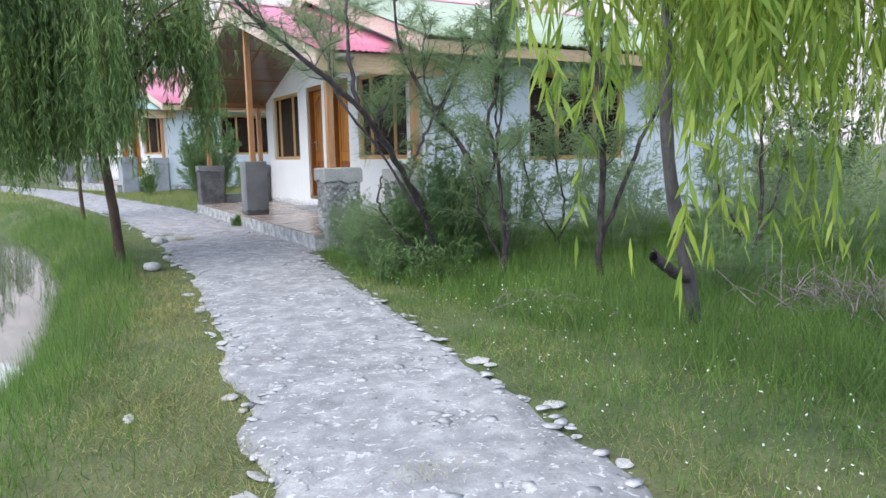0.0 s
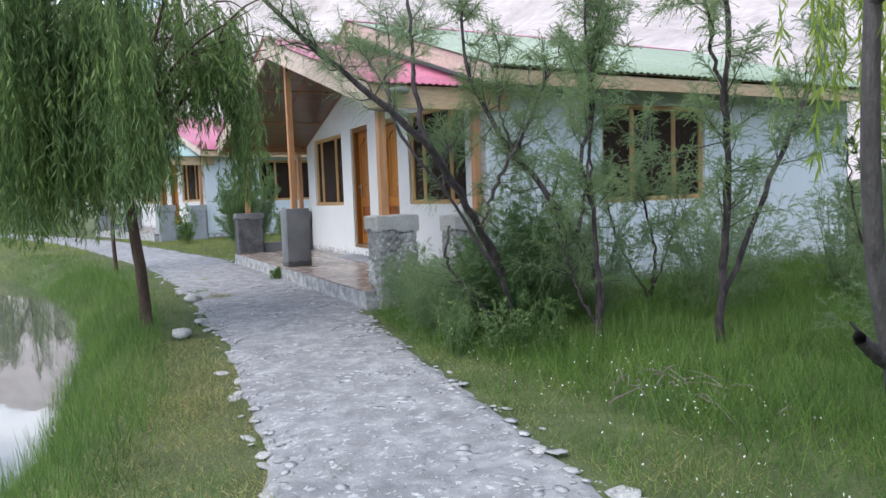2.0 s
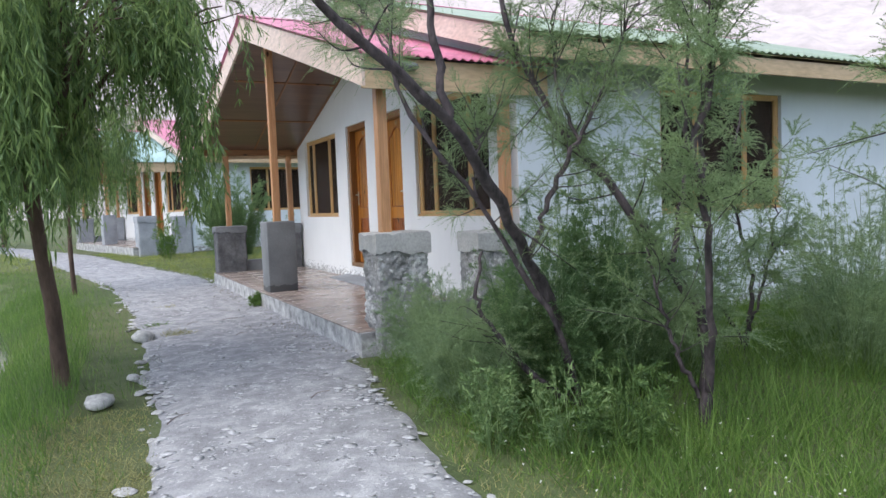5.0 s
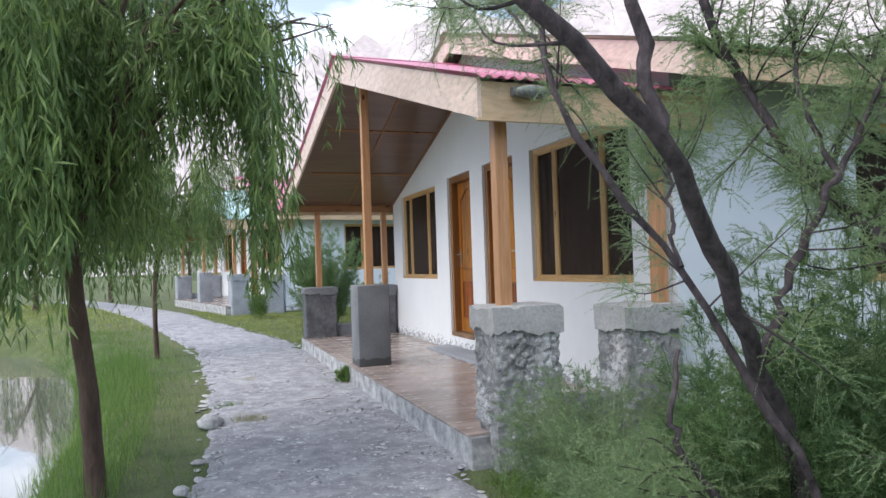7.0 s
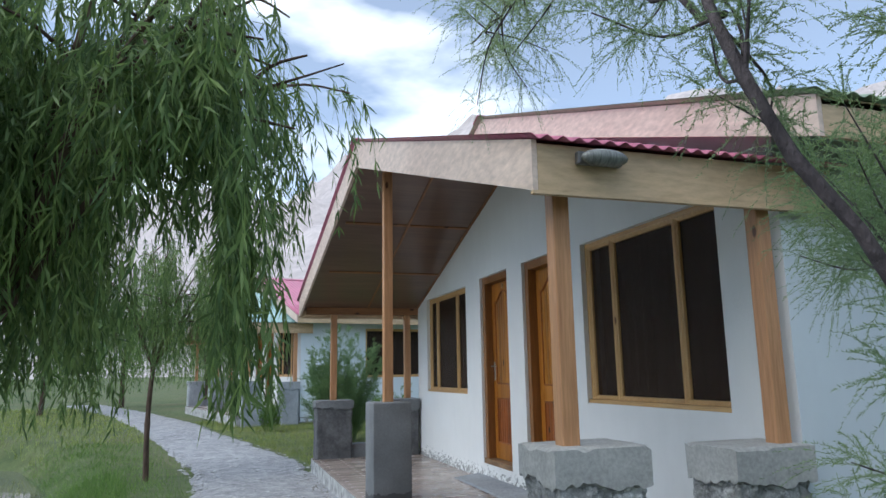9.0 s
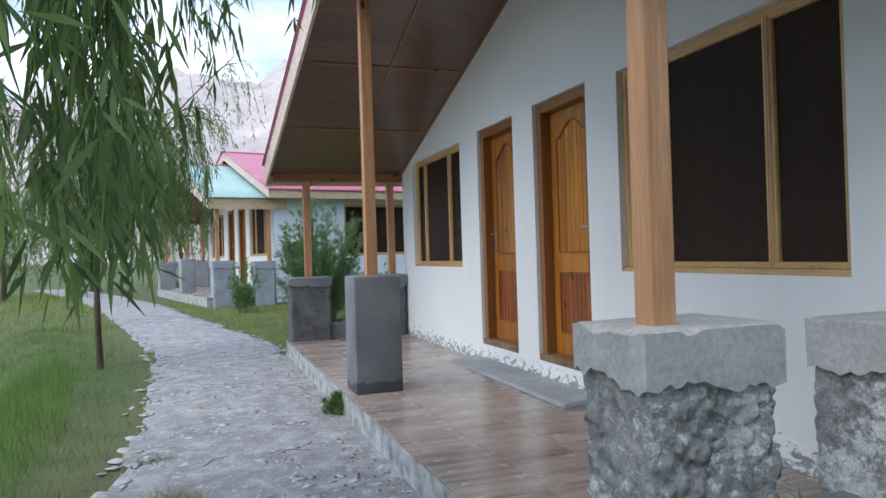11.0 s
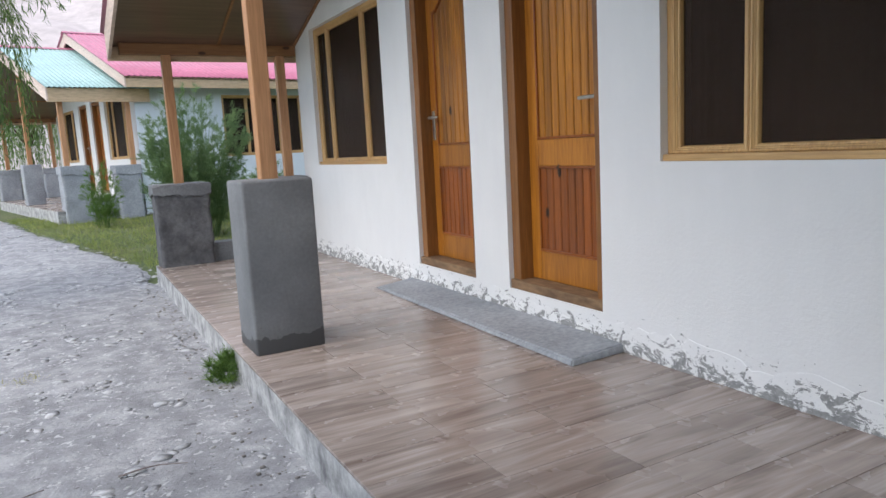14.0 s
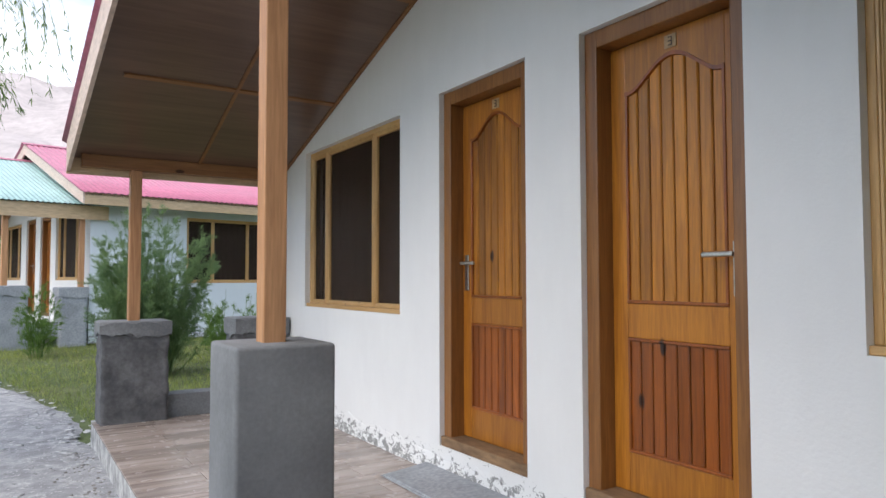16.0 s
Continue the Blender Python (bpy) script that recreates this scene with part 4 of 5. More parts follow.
class Tubes:
    """Gathers tapered tubes into one mesh."""

    def __init__(self, sides=8):
        self.v, self.f, self.n, self.sides = [], [], 0, sides

    def add(self, pts, r0, r1, lump=0.0, rng=None, sides=None):
        k = sides or self.sides
        pts = np.asarray(pts, float)
        d = unit(np.gradient(pts, axis=0))
        a = unit(np.cross(d, np.array((0.31, 0.87, 0.12))))
        b = np.cross(d, a)
        m = len(pts)
        rad = np.linspace(r0, r1, m)[:, None]
        if lump:
            rad = rad * (1 + lump * rng.normal(0, 1, (m, k)))
        ang = np.linspace(0, 2 * np.pi, k, endpoint=False)
        ring = pts[:, None] + (np.cos(ang)[None, :, None] * a[:, None] + np.sin(ang)[None, :, None] * b[:, None]) * np.broadcast_to(rad, (m, k))[:, :, None]
        self.v.append(ring.reshape(-1, 3))
        i, j = np.meshgrid(np.arange(m - 1), np.arange(k), indexing="ij")
        j2 = (j + 1) % k
        self.f.append(np.stack((i * k + j, i * k + j2, (i + 1) * k + j2, (i + 1) * k + j), -1).reshape(-1, 4) + self.n)
        self.n += m * k

    def mesh(self, name, material):
        return array_mesh(name, np.concatenate(self.v), np.concatenate(self.f), material, True)


def needle_mesh(name, base, way, side, length, width, material, bend=0.0):
    """Many short needles, each one slim and pointed."""
    n = len(base)
    length, width = np.broadcast_to(length, n)[:, None], np.broadcast_to(width, n)[:, None]
    tip = base + way * length + np.array((0, 0, -1.0)) * bend * length
    v = np.stack((base - side * width * 0.5, base + side * width * 0.5, tip), 1).reshape(-1, 3)
    return array_mesh(name, v, np.arange(n * 3).reshape(-1, 3), material)


def blade_mesh(name, base, way, side, length, width, material, bend=0.0):
    """Many pointed leaves: each from base along way, bending down, in two quads."""
    n = len(base)
    length, width = np.broadcast_to(length, n)[:, None], np.broadcast_to(width, n)[:, None]
    down = np.array((0, 0, -1.0)) * np.broadcast_to(bend, n)[:, None] * length
    mid = base + way * length * 0.45 + down * 0.25
    tip = base + way * length + down
    thin = base + side * width * 0.12
    v = np.stack((base, thin, mid - side * width * 0.5, mid + side * width * 0.5, tip, tip + side * width * 0.08), 1).reshape(-1, 3)
    o = np.arange(n)[:, None] * 6
    f = np.concatenate((o + np.array((0, 1, 3, 2)), o + np.array((2, 3, 5, 4))), 0)
    return array_mesh(name, v, f, material)


def willow(where, trunk, trunk_r, limbs, strands, seed, leaf, low, label, leaf_mat, spacing=0.028, spread=0.35, twig_r=0.0022, wide=0.145, bark=M_BARK, far=False, thin=None):
    """A weeping willow. limbs: end points (from the foot) of the main branches; low(p): how far down a strand hangs."""
    rng = np.random.default_rng(seed)
    tree = tagged(empty_thing("willow_tree", pose(*where)), label, "tree", "willows by the path")
    wood_t, twigs = Tubes(9), Tubes(3)
    tp = bezier(trunk, 14)
    wood_t.add(tp, trunk_r, trunk_r * 0.72, 0.05, rng)
    top = tp[-1]
    starts = []
    for e in limbs:
        e = np.array(e, float)
        mid = top * 0.5 + e * 0.5 + np.array((0, 0, 0.30)) + rng.normal(0, 0.07, 3)
        curve = bezier([top - (top - tp[-3]) * 0.5, mid, e], 14)
        wood_t.add(curve, trunk_r * 0.5, 0.003, 0.04, rng, 7)
        for _ in range(5):
            u = rng.uniform(0.35, 0.98)
            p = curve[int(u * 13)]
            q = p + unit(np.array((*(p[:2] - top[:2]), 0.25)) + rng.normal(0, 0.4, 3)) * rng.uniform(0.25, 0.6)
            sub = bezier([p, (p + q) / 2 + (0, 0, 0.05), q], 7)
            wood_t.add(sub, 0.012, 0.005, 0, None, 5)
            starts.append(sub)
        starts.append(curve[4:])
    bases, ways, sizes = [], [], []
    for _ in range(strands):
        c = starts[rng.integers(len(starts))]
        p = c[rng.integers(len(c))] + rng.normal(0, 0.05, 3)
        out = unit(np.array((*(p[:2] - top[:2]), 0.0)) + np.array((*rng.normal(0, 0.5, 2), 0.0)))
        reach = rng.uniform(0.08, spread)
        if thin is not None and rng.uniform() < thin(p + out * reach):
            continue
        bottom = low(p + out * reach, rng)
        drop = max(p[2] - bottom, 0.25)
        u = np.linspace(0, 1, 12)[:, None]
        sway = rng.normal(0, 0.06, 3) * (1, 1, 0)
        pts = p + out * reach * (1 - (1 - u) ** 2.2) + np.array((0, 0, 1.0)) * (0.06 * np.sin(np.minimum(u * 6, np.pi)) - drop * u ** 1.35) + sway * u**2
        if not far:
            twigs.add(pts[::2], twig_r, twig_r * 0.4)
        ln = np.linalg.norm(np.diff(pts, axis=0), axis=1).sum()
        k = max(4, int(ln / spacing))
        uu = np.sort(rng.uniform(0.04, 1.0, k)) * 11
        i0 = np.minimum(uu.astype(int), 10)
        fr = (uu - i0)[:, None]
        b = pts[i0] * (1 - fr) + pts[i0 + 1] * fr
        tang = unit(pts[i0 + 1] - pts[i0])
        bases.append(b)
        ways.append(unit(tang * rng.uniform(0.5, 1.1, (k, 1)) + rng.normal(0, 0.42, (k, 3)) + (0, 0, -0.25)))
        sizes.append(leaf * rng.uniform(0.6, 1.25, k))
    b, w, sz = np.concatenate(bases), np.concatenate(ways), np.concatenate(sizes)
    side = unit(np.cross(w, rng.normal(0, 1, w.shape)))
    part("trunk", wood_t.mesh("trunk", bark), None, tree, "furrowed bark")
    if not far:
        part("twig_mass", twigs.mesh("twig_mass", leaf_mat), None, tree)["kind"] = "stuff"
    crown = part("crown", (needle_mesh if far else blade_mesh)("crown", b, w, side, sz, leaf * wide, leaf_mat, 0.2), None, tree, "narrow drooping green leaves")
    crown["kind"] = "stuff"
    return tree


def feathers(rng, tips, ways, per, length, needle, thick=0.0028):
    """Fine feathery sprays: twigs with many short needles."""
    n = len(tips)
    u = np.tile(np.linspace(0.1, 1.0, per), n)
    i = np.repeat(np.arange(n), per)
    ln = rng.uniform(0.6, 1.2, n)[i] * length
    droop = np.array((0, 0, -1.0)) * (u**2 * ln * 0.35)[:, None]
    b = tips[i] + ways[i] * (u * ln)[:, None] + droop
    w = unit(ways[i] * 0.9 + rng.normal(0, 0.55, (n * per, 3)))
    sd = unit(np.cross(w, rng.normal(0, 1, w.shape)))
    return b, w, sd, needle * rng.uniform(0.6, 1.3, n * per) * (1.15 - 0.5 * u), thick


def tamarisk(where, trunks, seed, density, label, reach=0.55, needle=0.019, per=40, thick=0.0038, zone=None, bark=M_DARKBARK):
    """A tamarisk: crooked dark stems, twigs and feathery sprays. trunks: (points, start radius, end radius)."""
    rng = np.random.default_rng(seed)
    tree = tagged(empty_thing("tamarisk_shrub", pose(*where)), label, "shrub", "tamarisks before the house")
    twigs = Tubes(4)
    tips, ways = [], []
    for pts, r0, r1, *rich in trunks:
        n = 26
        c = bezier(np.array(pts, float) - np.array(where), n)
        c[1:-1] += rng.normal(0, 0.009, (n - 2, 3))
        stem = Tubes(8)
        stem.add(c, r0 * 0.92, r1, 0.15, rng)
        part("stem", stem.mesh("stem", bark), None, tree, "dark crooked bark")
        total = np.linalg.norm(np.diff(c, axis=0), axis=1).sum()
        for _ in range(int(total * 9 * density * (rich[0] if rich else 1.0))):
            u = rng.uniform(0.22, 1.0) ** 0.8
            k = min(int(u * (n - 1)), n - 2)
            tang = unit(c[k + 1] - c[k])
            way = unit(tang * 0.7 + rng.normal(0, 0.65, 3) + (0, 0, 0.35))
            ln = reach * rng.uniform(0.4, 1.2) * (1.15 - 0.4 * u)
            e = c[k] + way * ln + (0, 0, -0.1 * ln)
            if zone is not None and not zone(e + np.array(where)):
                continue
            sub = bezier([c[k], (c[k] + e) / 2 + rng.normal(0, 0.03, 3), e], 8)
            twigs.add(sub, max(r1 * 0.5, 0.004), 0.0015)
            for _ in range(44):
                j = rng.integers(2, 8)
                tips.append(sub[j])
                ways.append(unit(way * 0.6 + rng.normal(0, 0.6, 3) + (0, 0, 0.15)))
    tips, ways = np.array(tips), np.array(ways)
    b, w, sd, ln, th = feathers(rng, tips, ways, per, 0.15, needle, thick)
    part("twig_mass", twigs.mesh("twig_mass", bark), None, tree)["kind"] = "stuff"
    fol = part("foliage", needle_mesh("foliage", b, w, sd, ln, th, M_TAMARISK, 0.1), None, tree, "feathery grey-green needles")
    fol["kind"] = "stuff"
    return tree


def bush(name, where, size, count, seed, leaf, material, label, group="", category="bush", upright=0.5, wide=0.30, stems=26, stem_r=0.006, spray=46):
    """A low bush: many thin stems from one foot, with side sprays that carry the leaves or needles."""
    rng = np.random.default_rng(seed)
    thing = tagged(empty_thing(name, pose(*where)), label, category, group)
    twigs = Tubes(4)
    pts_all, way_all = [], []
    reach = min(0.26, wide * size[0] * 1.05)
    for _ in range(stems):
        a, r = rng.uniform(0, 2 * np.pi), np.sqrt(rng.uniform(0, 1))
        h = size[2] * rng.uniform(0.5, 1.12) * (1.05 - 0.35 * r * r)
        e = np.array((math.cos(a) * r * size[0], math.sin(a) * r * size[1], h))
        foot = e * (0.25, 0.25, 0) + rng.normal(0, 0.03, 3) * (1, 1, 0) - (0, 0, 0.03)
        c = bezier([foot, (foot * 0.5 + e * 0.5) * (1, 1, 1.1) + rng.normal(0, 0.04, 3), e], 16)
        twigs.add(c, stem_r, 0.0015)
        per = max(8, int(spray * rng.uniform(0.7, 1.3)))
        n = max(3, count // stems // per)
        i = np.minimum((rng.uniform(0.1, 1.0, n) ** 0.75 * 15).astype(int), 14)
        out = unit(np.stack((c[i, 0], c[i, 1], np.zeros(n)), -1) + 1e-4)
        way = unit(out * 0.55 + rng.normal(0, 0.55, (n, 3)) + (0, 0, upright * 1.1) + (c[i + 1] - c[i]) * 3)
        ln = reach * rng.uniform(0.45, 1.25, n) * (1.25 - 0.6 * i / 15)
        for p, w, l in zip(c[i], way, ln):
            u = np.linspace(0, 1, 5)[:, None]
            curve = p + w * l * u + np.array((0, 0, -0.28)) * l * u**2
            twigs.add(curve[::2], 0.0013, 0.0006, sides=3)
            t = rng.uniform(0.08, 1.0, per)[:, None]
            q = p + w * l * t + np.array((0, 0, -0.28)) * l * t**2
            pts_all.append(q + rng.normal(0, 0.10 * l, (per, 3)) * (1.15 - t))
            way_all.append(unit(w * 0.85 + rng.normal(0, 0.48, (per, 3))))
    p, w = np.concatenate(pts_all), np.concatenate(way_all)
    p[:, 2] = np.maximum(p[:, 2], 0.02)
    sd = unit(np.cross(w, rng.normal(0, 1, w.shape)))
    part("stem_mass", twigs.mesh("stem_mass", material), None, thing)["kind"] = "stuff"
    fol = part("foliage", (needle_mesh if leaf[1] < 0.005 else blade_mesh)("foliage", p, w, sd, leaf[0] * rng.uniform(0.6, 1.3, len(p)), leaf[1], material, 0.12), None, thing)
    fol["kind"] = "stuff"
    return thing


# the big willow by the path
def low_1(p, rng):
    x, y = p[0], p[1]
    if x > 0.9 and y < 0.3:
        return rng.uniform(1.22, 1.65) if x < 1.04 else rng.uniform(1.95, 2.5)
    if x > 0.6 and y < -0.2:
        return rng.uniform(2.0, 2.8)
    if x > 0.35 and y > -0.9:
        return rng.uniform(2.1, 3.0)
    if x < -0.3:
        return rng.uniform(1.2, 2.1) if math.hypot(x, y) < 0.8 else rng.uniform(0.95, 1.75)
    return rng.uniform(1.4, 2.2) if math.hypot(x, y) < 0.8 else rng.uniform(1.1, 1.85)


willow((-3.8, -2.05, -0.03), ((0, 0, 0), (-0.03, 0, 0.6), (-0.09, -0.02, 1.25), (-0.12, -0.04, 1.75)), 0.062,
       ((1.35, 0.75, 3.35), (0.95, -1.35, 3.0), (0.1, 1.1, 3.6), (-1.2, 0.9, 3.3), (-1.75, -0.3, 3.0), (-1.3, -1.2, 3.2), (-0.1, -1.25, 3.5), (0.55, -0.5, 3.9), (-0.6, 0.1, 4.2), (1.0, 0.0, 3.5), (0.7, 0.5, 4.1), (-0.9, -0.7, 3.9), (1.35, -0.75, 2.75), (1.1, -1.1, 2.9)),
       3600, 11, 0.086, low_1, "weeping willow with a brown leaning trunk on the bank", M_WILLOW,
       thin=lambda p: 1.0 if p[0] > 1.06 and p[1] < 0.3 else 0.45 if p[0] > 0.75 and -1.3 < p[1] < -0.1 else 0.68 if p[0] > 0.1 else 0.0)


# the slender willow further along
def low_2(p, rng):
    return rng.uniform(2.75, 3.4) if p[0] > 1.35 else rng.uniform(1.35, 2.6)


willow((-3.8, 5.1, -0.02), ((0, 0, 0), (-0.02, 0.0, 0.8), (0.02, 0.0, 1.7)), 0.042,
       ((1.2, 0.3, 3.5), (1.75, -0.25, 4.0), (0.7, -0.9, 3.2), (-0.2, 1.0, 3.6), (-1.1, 0.4, 3.3), (-0.9, -0.8, 3.4), (0.2, -0.2, 4.0), (1.0, 0.9, 3.6)),
       950, 12, 0.075, low_2, "slender young willow with a thin dark trunk", M_WILLOW, 0.034)


# the willow whose light strands hang over the start of the path
def low_3(p, rng):
    return 0.85 if rng.uniform() < 0.06 else rng.uniform(1.32, 1.95)


old_willow = willow((-0.72, -7.72, -0.02), ((0, 0, 0), (-0.12, -0.02, 0.42), (-0.29, -0.04, 0.88), (-0.48, -0.12, 1.5), (-0.52, -0.15, 2.2)), 0.05,
       ((-2.25, -1.45, 3.0), (-2.1, -1.75, 3.1), (-1.95, -2.1, 2.9), (-1.6, -2.4, 3.0), (-1.3, -2.7, 2.9), (-1.1, -1.9, 3.3), (-1.6, -1.6, 3.4), (-1.9, -1.9, 3.3), (0.3, -1.6, 3.2), (0.7, 0.3, 3.6)),
       560, 13, 0.105, low_3, "old willow with long yellow-green hanging shoots", M_WILLOW_YOUNG, 0.034, 0.25, wide=0.15, bark=M_GREYBARK)

# tamarisks
tamarisk((-1.0, -4.65, 0), (
    (((-0.95, -4.60, -0.05), (-1.1, -4.63, 0.5), (-1.45, -4.80, 1.0), (-1.83, -5.02, 1.40), (-2.12, -5.20, 1.66), (-2.5, -5.24, 1.94), (-2.95, -5.33, 2.25), (-3.5, -5.4, 2.7)), 0.046, 0.012),
    (((-2.10, -5.19, 1.64), (-2.13, -5.14, 2.0), (-2.10, -5.05, 2.6), (-2.08, -4.96, 3.2)), 0.022, 0.008),
    (((-1.02, -4.72, 0.05), (-1.30, -4.85, 0.6), (-1.56, -4.82, 1.0), (-1.82, -4.80, 1.4), (-2.1, -4.75, 1.77), (-2.14, -4.66, 2.03), (-2.0, -4.35, 2.35), (-1.85, -4.1, 2.62), (-1.8, -3.9, 2.95)), 0.019, 0.005, 0.6),
    (((-2.12, -4.68, 2.0), (-2.08, -4.2, 2.36), (-2.02, -3.65, 2.62), (-1.98, -3.1, 2.73)), 0.008, 0.003, 1.05),
    (((-1.98, -4.32, 2.36), (-1.65, -4.0, 2.6), (-1.35, -3.8, 2.95)), 0.008, 0.003, 1.0),
    (((-1.75, -4.82, 1.3), (-1.55, -4.5, 1.62), (-1.33, -4.2, 1.85)), 0.009, 0.003, 1.5),
    (((-1.40, -4.77, 0.95), (-1.23, -4.84, 1.40), (-1.0, -4.90, 1.8), (-0.8, -4.97, 2.3)), 0.02, 0.006),
    (((-1.10, -4.86, 1.6), (-1.2, -4.8, 1.95), (-1.15, -4.75, 2.5)), 0.012, 0.005),
    (((-1.05, -4.66, 0.05), (-1.5, -4.66, 0.45), (-1.66, -4.64, 0.7), (-1.6, -4.6, 1.0)), 0.026, 0.007),
), 21, 1.6, "large tamarisk with dark crooked leaning stems", reach=0.45, needle=0.012, per=52, thick=0.0021, zone=lambda p: not (p[0] < -1.45 and 0.7 < p[2] < 2.0) or (p[1] > -4.72 and p[2] > 1.2))
tamarisk((-0.62, -5.28, 0), (
    (((-0.62, -5.28, -0.05), (-0.55, -5.24, 0.5), (-0.72, -5.02, 1.0), (-0.92, -4.81, 1.4), (-1.12, -4.60, 1.8), (-1.28, -4.46, 2.3), (-1.32, -4.4, 3.0)), 0.040, 0.011),
    (((-0.60, -5.30, 0.2), (-0.72, -5.42, 0.7), (-0.83, -5.5, 1.1), (-0.96, -5.55, 1.5), (-0.88, -5.6, 1.85), (-0.98, -5.65, 2.3), (-0.95, -5.65, 3.1)), 0.024, 0.007),
    (((-0.83, -5.5, 1.1), (-0.80, -5.45, 1.5), (-0.92, -5.6, 1.9), (-0.80, -5.6, 2.7)), 0.013, 0.005),
    (((-0.66, -5.1, 0.9), (-0.45, -5.0, 1.4), (-0.4, -5.0, 2.1), (-0.3, -5.0, 2.8)), 0.017, 0.006),
    (((-1.0, -4.72, 1.55), (-0.8, -4.75, 2.0), (-0.55, -4.8, 2.5)), 0.014, 0.005),
    (((-0.62, -5.25, 0.15), (-0.8, -5.18, 0.6), (-0.9, -5.15, 1.0)), 0.016, 0.005),
), 22, 1.25, "tamarisk with twisted dark stems in tall grass")
tamarisk((0.05, -5.95, 0), (
    (((0.05, -5.95, -0.05), (-0.03, -6.05, 0.6), (-0.15, -6.2, 1.2), (-0.37, -6.37, 1.81), (-0.4, -6.4, 2.6), (-0.35, -6.4, 3.4)), 0.036, 0.011),
    (((0.0, -6.0, 0.35), (0.15, -6.1, 0.8), (0.32, -6.22, 1.33), (1.0, -6.0, 1.95), (1.7, -5.7, 2.4), (2.1, -5.5, 3.0)), 0.026, 0.008),
    (((-0.37, -6.37, 1.81), (-0.62, -6.45, 2.3), (-0.72, -6.45, 3.0)), 0.016, 0.006),
), 23, 1.25, "slim tamarisk with upright dark stems")
tamarisk((0.9, -4.3, 0), (
    (((0.9, -4.3, -0.05), (1.0, -4.3, 0.6), (0.9, -4.2, 1.3), (1.05, -4.2, 2.0)), 0.02, 0.006),
    (((0.9, -4.3, 0.1), (0.6, -4.2, 0.7), (0.4, -4.15, 1.4)), 0.015, 0.005),
    (((0.9, -4.3, 0.1), (1.3, -4.2, 0.6), (1.6, -4.1, 1.3)), 0.015, 0.005),
), 24, 1.2, "young feathery tamarisk against the side wall")
tamarisk((1.9, -6.3, 0), (
    (((1.9, -6.3, -0.05), (2.0, -6.3, 0.6), (2.1, -6.2, 1.3), (2.15, -6.2, 2.4)), 0.03, 0.006),
    (((1.9, -6.3, 0.1), (1.5, -6.2, 0.7), (1.3, -6.15, 1.6)), 0.02, 0.005),
    (((1.9, -6.3, 0.1), (2.4, -6.2, 0.7), (2.8, -6.1, 1.6)), 0.02, 0.005),
), 25, 0.9, "feathery tamarisk in the rough grass")
soft_bush = bush("tamarisk_bush", (0.15, -4.35, 0), (0.6, 0.6, 1.5), 22000, 60, (0.038, 0.0049), M_TAMARISK, "feathery grey-green tamarisk bush in tall grass", "tamarisk bushes", wide=0.62, stems=60, stem_r=0.004)
for x, y, sx, sz, a in ((3.2, -5.0, 1.2, 0.85, 40), (4.6, -6.6, 1.4, 0.9, 110), (2.9, -8.3, 1.2, 0.62, 170), (1.2, -8.9, 0.9, 0.5, 220), (1.0, -5.1, 1.0, 0.8, 260),
                        (2.0, -4.5, 1.1, 0.85, 300), (0.55, -7.0, 0.8, 0.45, 20), (2.7, -6.9, 1.1, 0.6, 70), (-0.25, -3.95, 0.85, 0.75, 150), (-0.45, -3.45, 0.85, 0.6, 200), (5.8, -4.6, 1.4, 1.1, 10)):
    ob = copy_thing(soft_bush, pose(x, y, 0, 0, 0, a))
    ob.scale = (sx, sx, sz)

bush("shrub", (-1.0, -4.45, 0), (0.52, 0.5, 1.25), 70000, 31, (0.034, 0.0042), M_DARKNEEDLE, "dense dark green shrub round the tamarisk's foot", wide=0.42, stems=50, stem_r=0.004)
bush("tamarisk_bush", (-0.55, -4.5, 0), (0.42, 0.45, 1.6), 34000, 41, (0.034, 0.0042), M_MIDNEEDLE, "tall soft green feathery tamarisk bush", wide=0.5, stems=44, stem_r=0.004)
bush("tamarisk_bush", (-1.5, -4.35, 0), (0.42, 0.5, 0.78), 24000, 42, (0.030, 0.0034), M_TAMARISK, "soft pale feathery tamarisk seedlings by the path", wide=0.55, stems=40, stem_r=0.003)
for k, (x, y, sx, sz) in enumerate(((-1.83, -5.0, 0.17, 0.50), (-1.5, -5.2, 0.2, 0.42), (-1.62, -4.82, 0.2, 0.46))):
    bush("shrub", (x, y, 0), (sx, sx, sz), 1000, 32 + 20 * k, (0.034, 0.010), M_SPRIG, "leafy light green shrub beside the path", "leafy shrubs", upright=1.0, wide=0.55, stems=20, stem_r=0.003, spray=11)
bush("shrub", (-1.25, -5.30, 0), (0.3, 0.26, 0.5), 3200, 33, (0.034, 0.008), M_BUSH, "leafy green shrub in the grass", wide=0.45)
bush("tamarisk_bush", (-1.28, -3.45, 0), (0.42, 0.62, 0.75), 34000, 34, (0.032, 0.0036), M_TAMARISK, "soft feathery low tamarisk beside the porch", wide=0.6, stems=50, stem_r=0.003)
bush("tamarisk_bush", (-0.5, 8.6, 0.08), (0.95, 0.8, 2.2), 170000, 36, (0.05, 0.0048), M_MIDNEEDLE, "tall feathery bush between the two houses", upright=0.9, wide=0.5, stems=120, spray=60)
bush("grass_clump", (0.25, 7.2, 0.05), (0.42, 0.40, 1.2), 16000, 37, (0.07, 0.0045), M_GRASS, "tall pale green clump beside the porch", category="plant", upright=1.2, wide=0.45, stems=40, stem_r=0.003)
